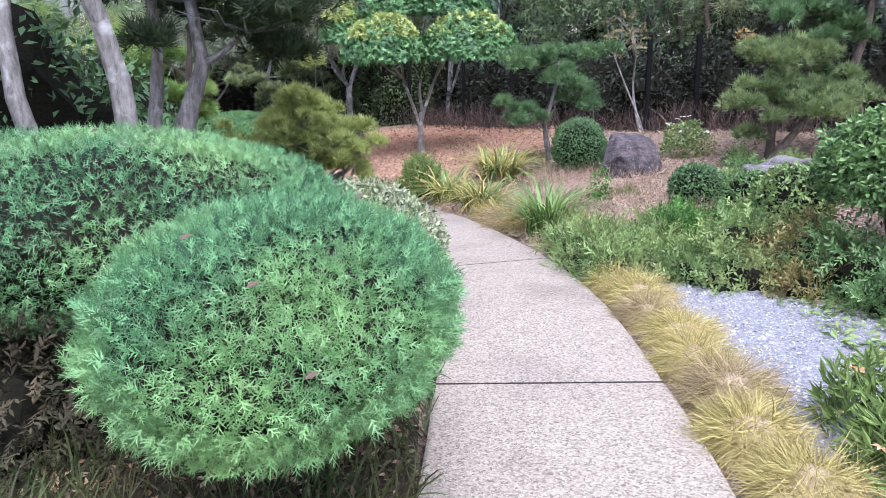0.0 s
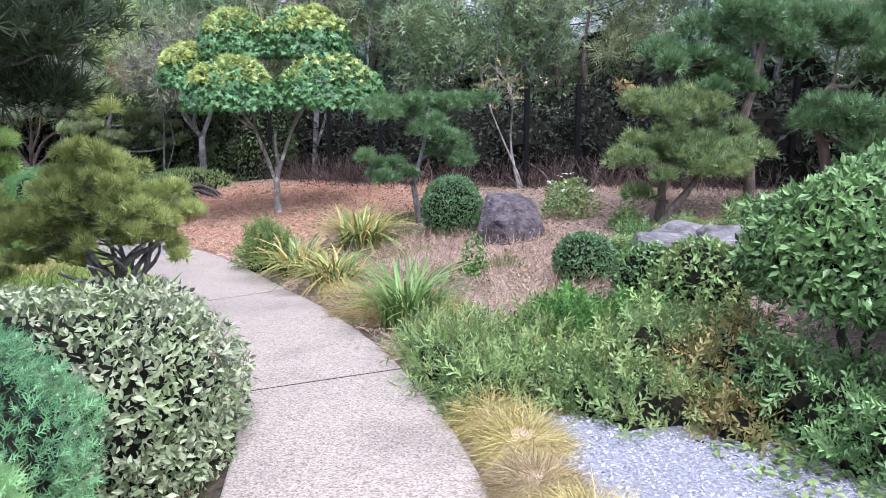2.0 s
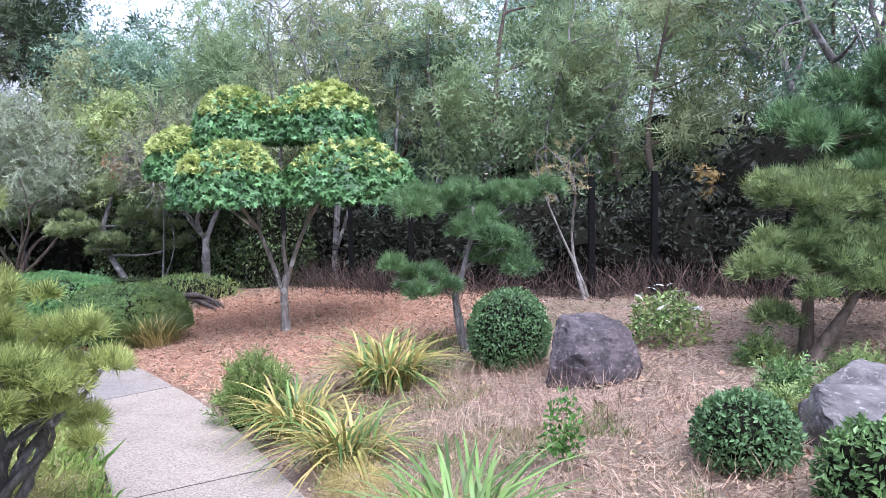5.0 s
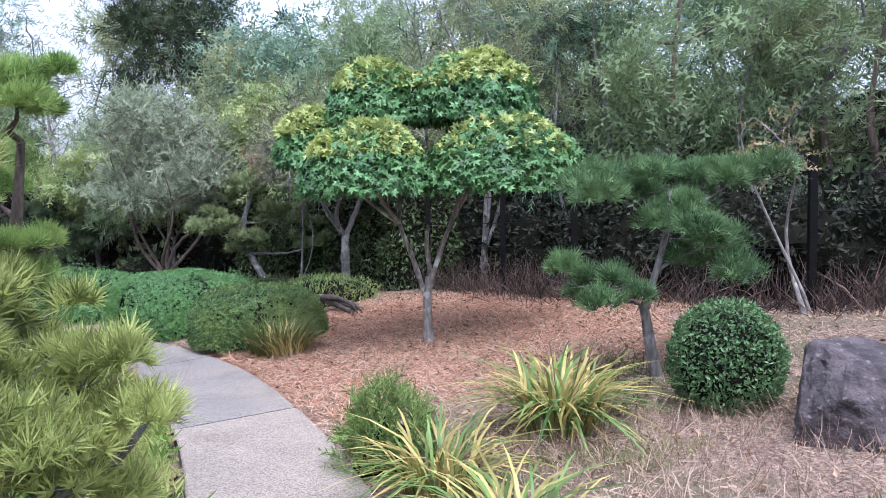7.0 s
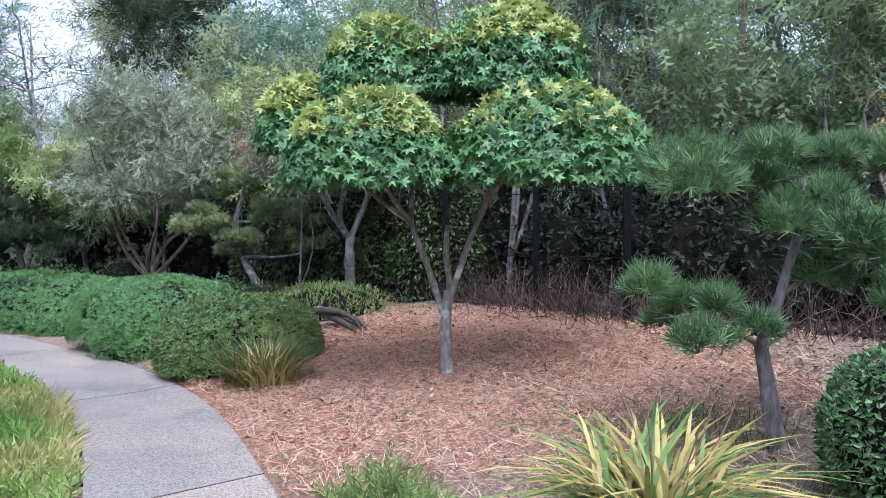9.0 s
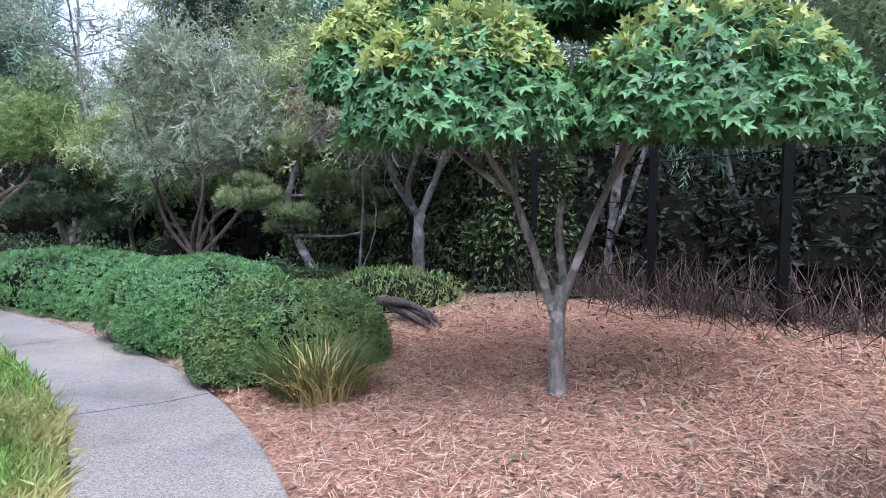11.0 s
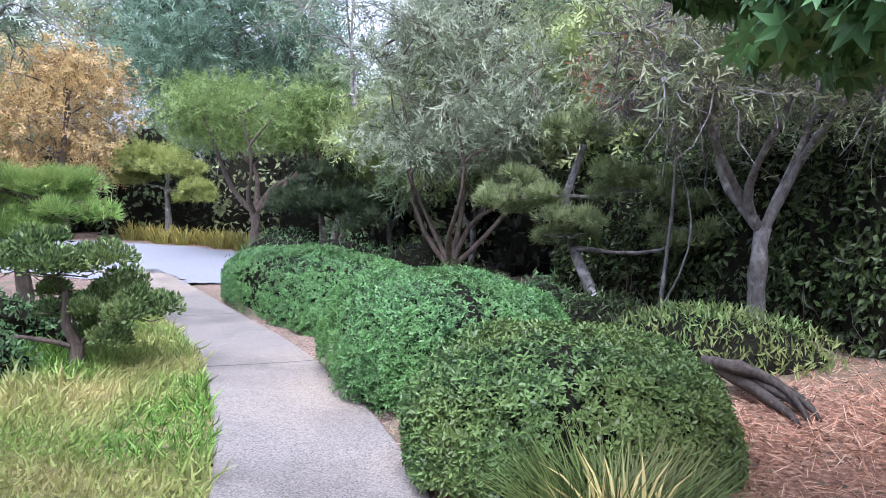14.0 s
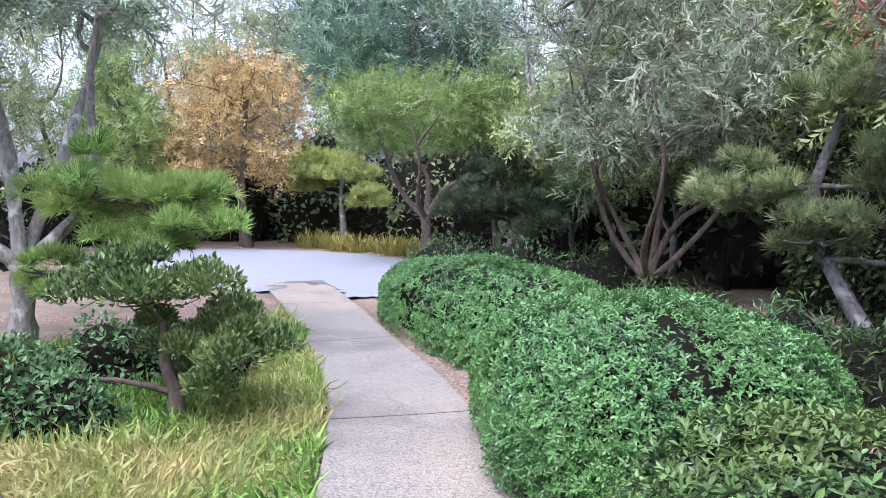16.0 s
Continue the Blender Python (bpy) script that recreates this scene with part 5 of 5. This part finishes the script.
for i, (x, y, r, h) in enumerate([(-8.7, 15.7, 0.5, 0.42), (-8.9, 16.6, 0.55, 0.5), (-7.7, 15.6, 0.4, 0.3), (-9.6, 15.2, 0.6, 0.5), (-8.6, 17.2, 0.5, 0.35)]):
    mound("low_shrub", "low dark leafy shrub among rocks", "shrub", x, y, (r, r, h), "oval", BOX, 1800, 0.06, 270 + i, 0.05, None, "low shrubs among rocks", rough=0.3, depth=0.35)
mound("low_shrub", "low dark shrub at the lawn's edge", "shrub", -8.2, 15.4, (0.6, 0.5, 0.45), "oval", BOX, 2200, 0.055, 252, 0.1)

# ---- woods all round, with added unseen trees behind the start ----
WOOD = [(11.5, 8.5, 7.5), (10.0, 12.5, 8.0), (8.6, 16.4, 7.5), (6.2, 18.0, 6.8), (3.6, 18.6, 7.2), (1.8, 20.5, 6.5), (0.2, 22.6, 7.0), (-2.2, 24.0, 6.6), (-4.6, 26.0, 7.2), (13.5, 16.0, 10.0), (9.5, 21.0, 9.5), (5.5, 24.0, 9.0), (1.0, 27.0, 9.5), (-3.5, 30.0, 9.0),
        (-7.0, 29.5, 8.5), (-12.0, 33.0, 10.5), (-17.5, 33.5, 6.5), (-24.5, 35.0, 12.0), (-29.0, 33.0, 11.0), (-31.0, 26.0, 11.0), (-22.0, 16.5, 8.0), (-27.0, 20.5, 9.0), (-9.5, 10.0, 6.5), (-6.5, 9.0, 5.5), (-6.3, 25.2, 6.0), (-9.3, 26.2, 5.4), (-30.0, 38.0, 15.0), (-34.0, 33.0, 14.0), (-30.0, 20.0, 11.0), (8.0, 27.0, 11.0), (16.0, 20.0, 12.0),
        # Never in view: added behind the start to block low sky light.
        (-7.5, -2.0, 7.0), (-5.0, -7.0, 8.0), (0.0, -10.0, 8.0), (5.0, -8.0, 8.0), (8.5, -3.0, 7.5), (10.0, 2.5, 7.5), (-8.5, 3.0, 6.5)]
for i, (x, y, h) in enumerate(WOOD):
    tree("woodland_tree", "dense leafy woodland tree", x, y, h, h * 0.30, WOODS[i % 3], BARK_BROWN, 1 + i % 2, 42, 46 if y > 28 or x < -15 or y < 12 else 72, 0.62 if y > 28 or x < -15 else 0.42, 300 + i, 0.05, "far_willow" if i % 2 else "far_sprig", group="woods round the garden", r0=0.09, twigs=2, droop=-0.25)
tree("large_bluish_tree", "large dense bluish-green tree behind the court", -22.5, 33.5, 13.5, 4.6, WOODS[2], BARK_BROWN, 1, 80, 110, 0.7, 342, 0.05, "far_willow", r0=0.25)
tree("pale_tree", "pale yellow-green tree in open light", -27.5, 27.0, 8.5, 2.8, WOODS[0], BARK_BROWN, 1, 34, 60, 0.6, 343, 0.05, "far_sprig", r0=0.15)
tree("pale_tree", "pale yellow-green tree beyond the court", -24.5, 24.0, 6.0, 2.2, FEATHER, BARK_BROWN, 1, 30, 55, 0.55, 344, 0.05, "far_willow", r0=0.12)
for i, (x, y, h) in enumerate([(-7.6, 24.4, 4.6), (-4.9, 23.2, 4.5), (-10.4, 26.0, 4.2)]):
    tree("sunny_tree", "small leafy tree with fresh yellow-green leaves", x, y, h, 1.5, FRESH, BARK_MID, 3, 34, 70, 0.3, 346 + i, 0.15, "sprig", r0=0.06, group="fresh green trees behind the hedges", fork=0.8, twigs=2)
tree("dark_conifer", "tall near-black conifer behind the woods", -9.8, 30.5, 12.5, 2.3, PINE_DARK, BARK_DARK, 1, 64, 90, 0.5, 340, 0.08, "far_willow")
tree("bare_tree", "pale tree with long bare branches and thin leaves", -13.2, 27.5, 8.5, 2.2, OLIVE, BARK_GREY, 2, 20, 90, 0.16, 341, 0.3, "slim", r0=0.08, twigs=8)
for i, (x, y, h, r, trunks, lean) in enumerate([(0.2, 19.4, 7.0, 1.5, 4, (0, 0)), (-1.0, 20.6, 7.5, 1.4, 3, (0.3, 0)), (2.0, 19.0, 6.5, 1.3, 3, (0, 0)), (8.6, 15.0, 7.5, 2.2, 3, (-1.6, 0)), (9.8, 13.2, 8.0, 1.8, 2, (0, 0)), (4.6, 17.2, 5.5, 1.2, 3, (0.2, 0))]):
    tree("thin_tree", "tall thin-stemmed tree with bare grey branches and few leaves", x, y, h, r, WOODS[i % 2], BARK_MID, trunks, 24, 26, 0.36, 380 + i, 0.3, "far_willow", r0=0.055 if i not in (3, 4) else 0.12, lean=lean, twigs=5, group="thin trees behind the fence", fork=0.5)
UNDER = [(8.3, 14.0), (9.6, 12.4), (10.4, 10.4), (10.8, 8.0), (7.2, 15.4), (13, 9), (11, 14), (9.5, 17), (7, 18.5), (4.8, 18.0), (2.6, 19.4), (0.8, 21.5), (-1.2, 23), (-3.5, 24.5), (-6, 25.5), (-8.5, 27.2), (-10.5, 28.5), (-12.8, 29.5), (-15, 30), (-17.5, 30.3), (-20, 30.4), (-22.5, 29.8), (-25, 28.5), (-26.5, 26), (-27, 23), (-25.5, 20), (-22, 18.6), (-20, 16.5), (-17, 15.0), (-14, 13.5), (-12, 11.5), (-10.5, 11), (-8, 11.5), (-8.5, 8.5), (-6, 7.8), (-5, 10.5), (-7, 5), (-4.8, 8.8)]
for i, (x, y) in enumerate(UNDER):
    h = (1.5 if y < 24 else 2.5) + 0.9 * ((i * 37) % 10) / 10
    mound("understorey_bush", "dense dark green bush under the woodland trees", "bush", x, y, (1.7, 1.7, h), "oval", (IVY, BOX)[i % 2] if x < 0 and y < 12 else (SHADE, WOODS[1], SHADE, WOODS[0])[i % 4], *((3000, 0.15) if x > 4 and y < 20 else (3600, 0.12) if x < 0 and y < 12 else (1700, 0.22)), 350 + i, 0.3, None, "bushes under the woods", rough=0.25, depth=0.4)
for i, (x, y) in enumerate([(4.6, 21.2), (7.4, 20.6), (10.2, 18.8), (12.4, 16.2), (13.8, 12.6), (2.2, 23.2), (14.4, 9.0), (-1.0, 26.0), (-4.2, 27.6), (9.0, 15.6), (11.8, 12.2)]):
    mound("understorey_bush", "tall leafy bush filling the woods behind the fence", "bush", x, y, (2.0, 2.0, 3.0 + 0.5 * (i % 3)), "oval", WOODS[(i + 1) % 3], 3000, 0.15, 400 + i, 0.3, None, "bushes under the woods", rough=0.3, depth=0.5, core=0.7)
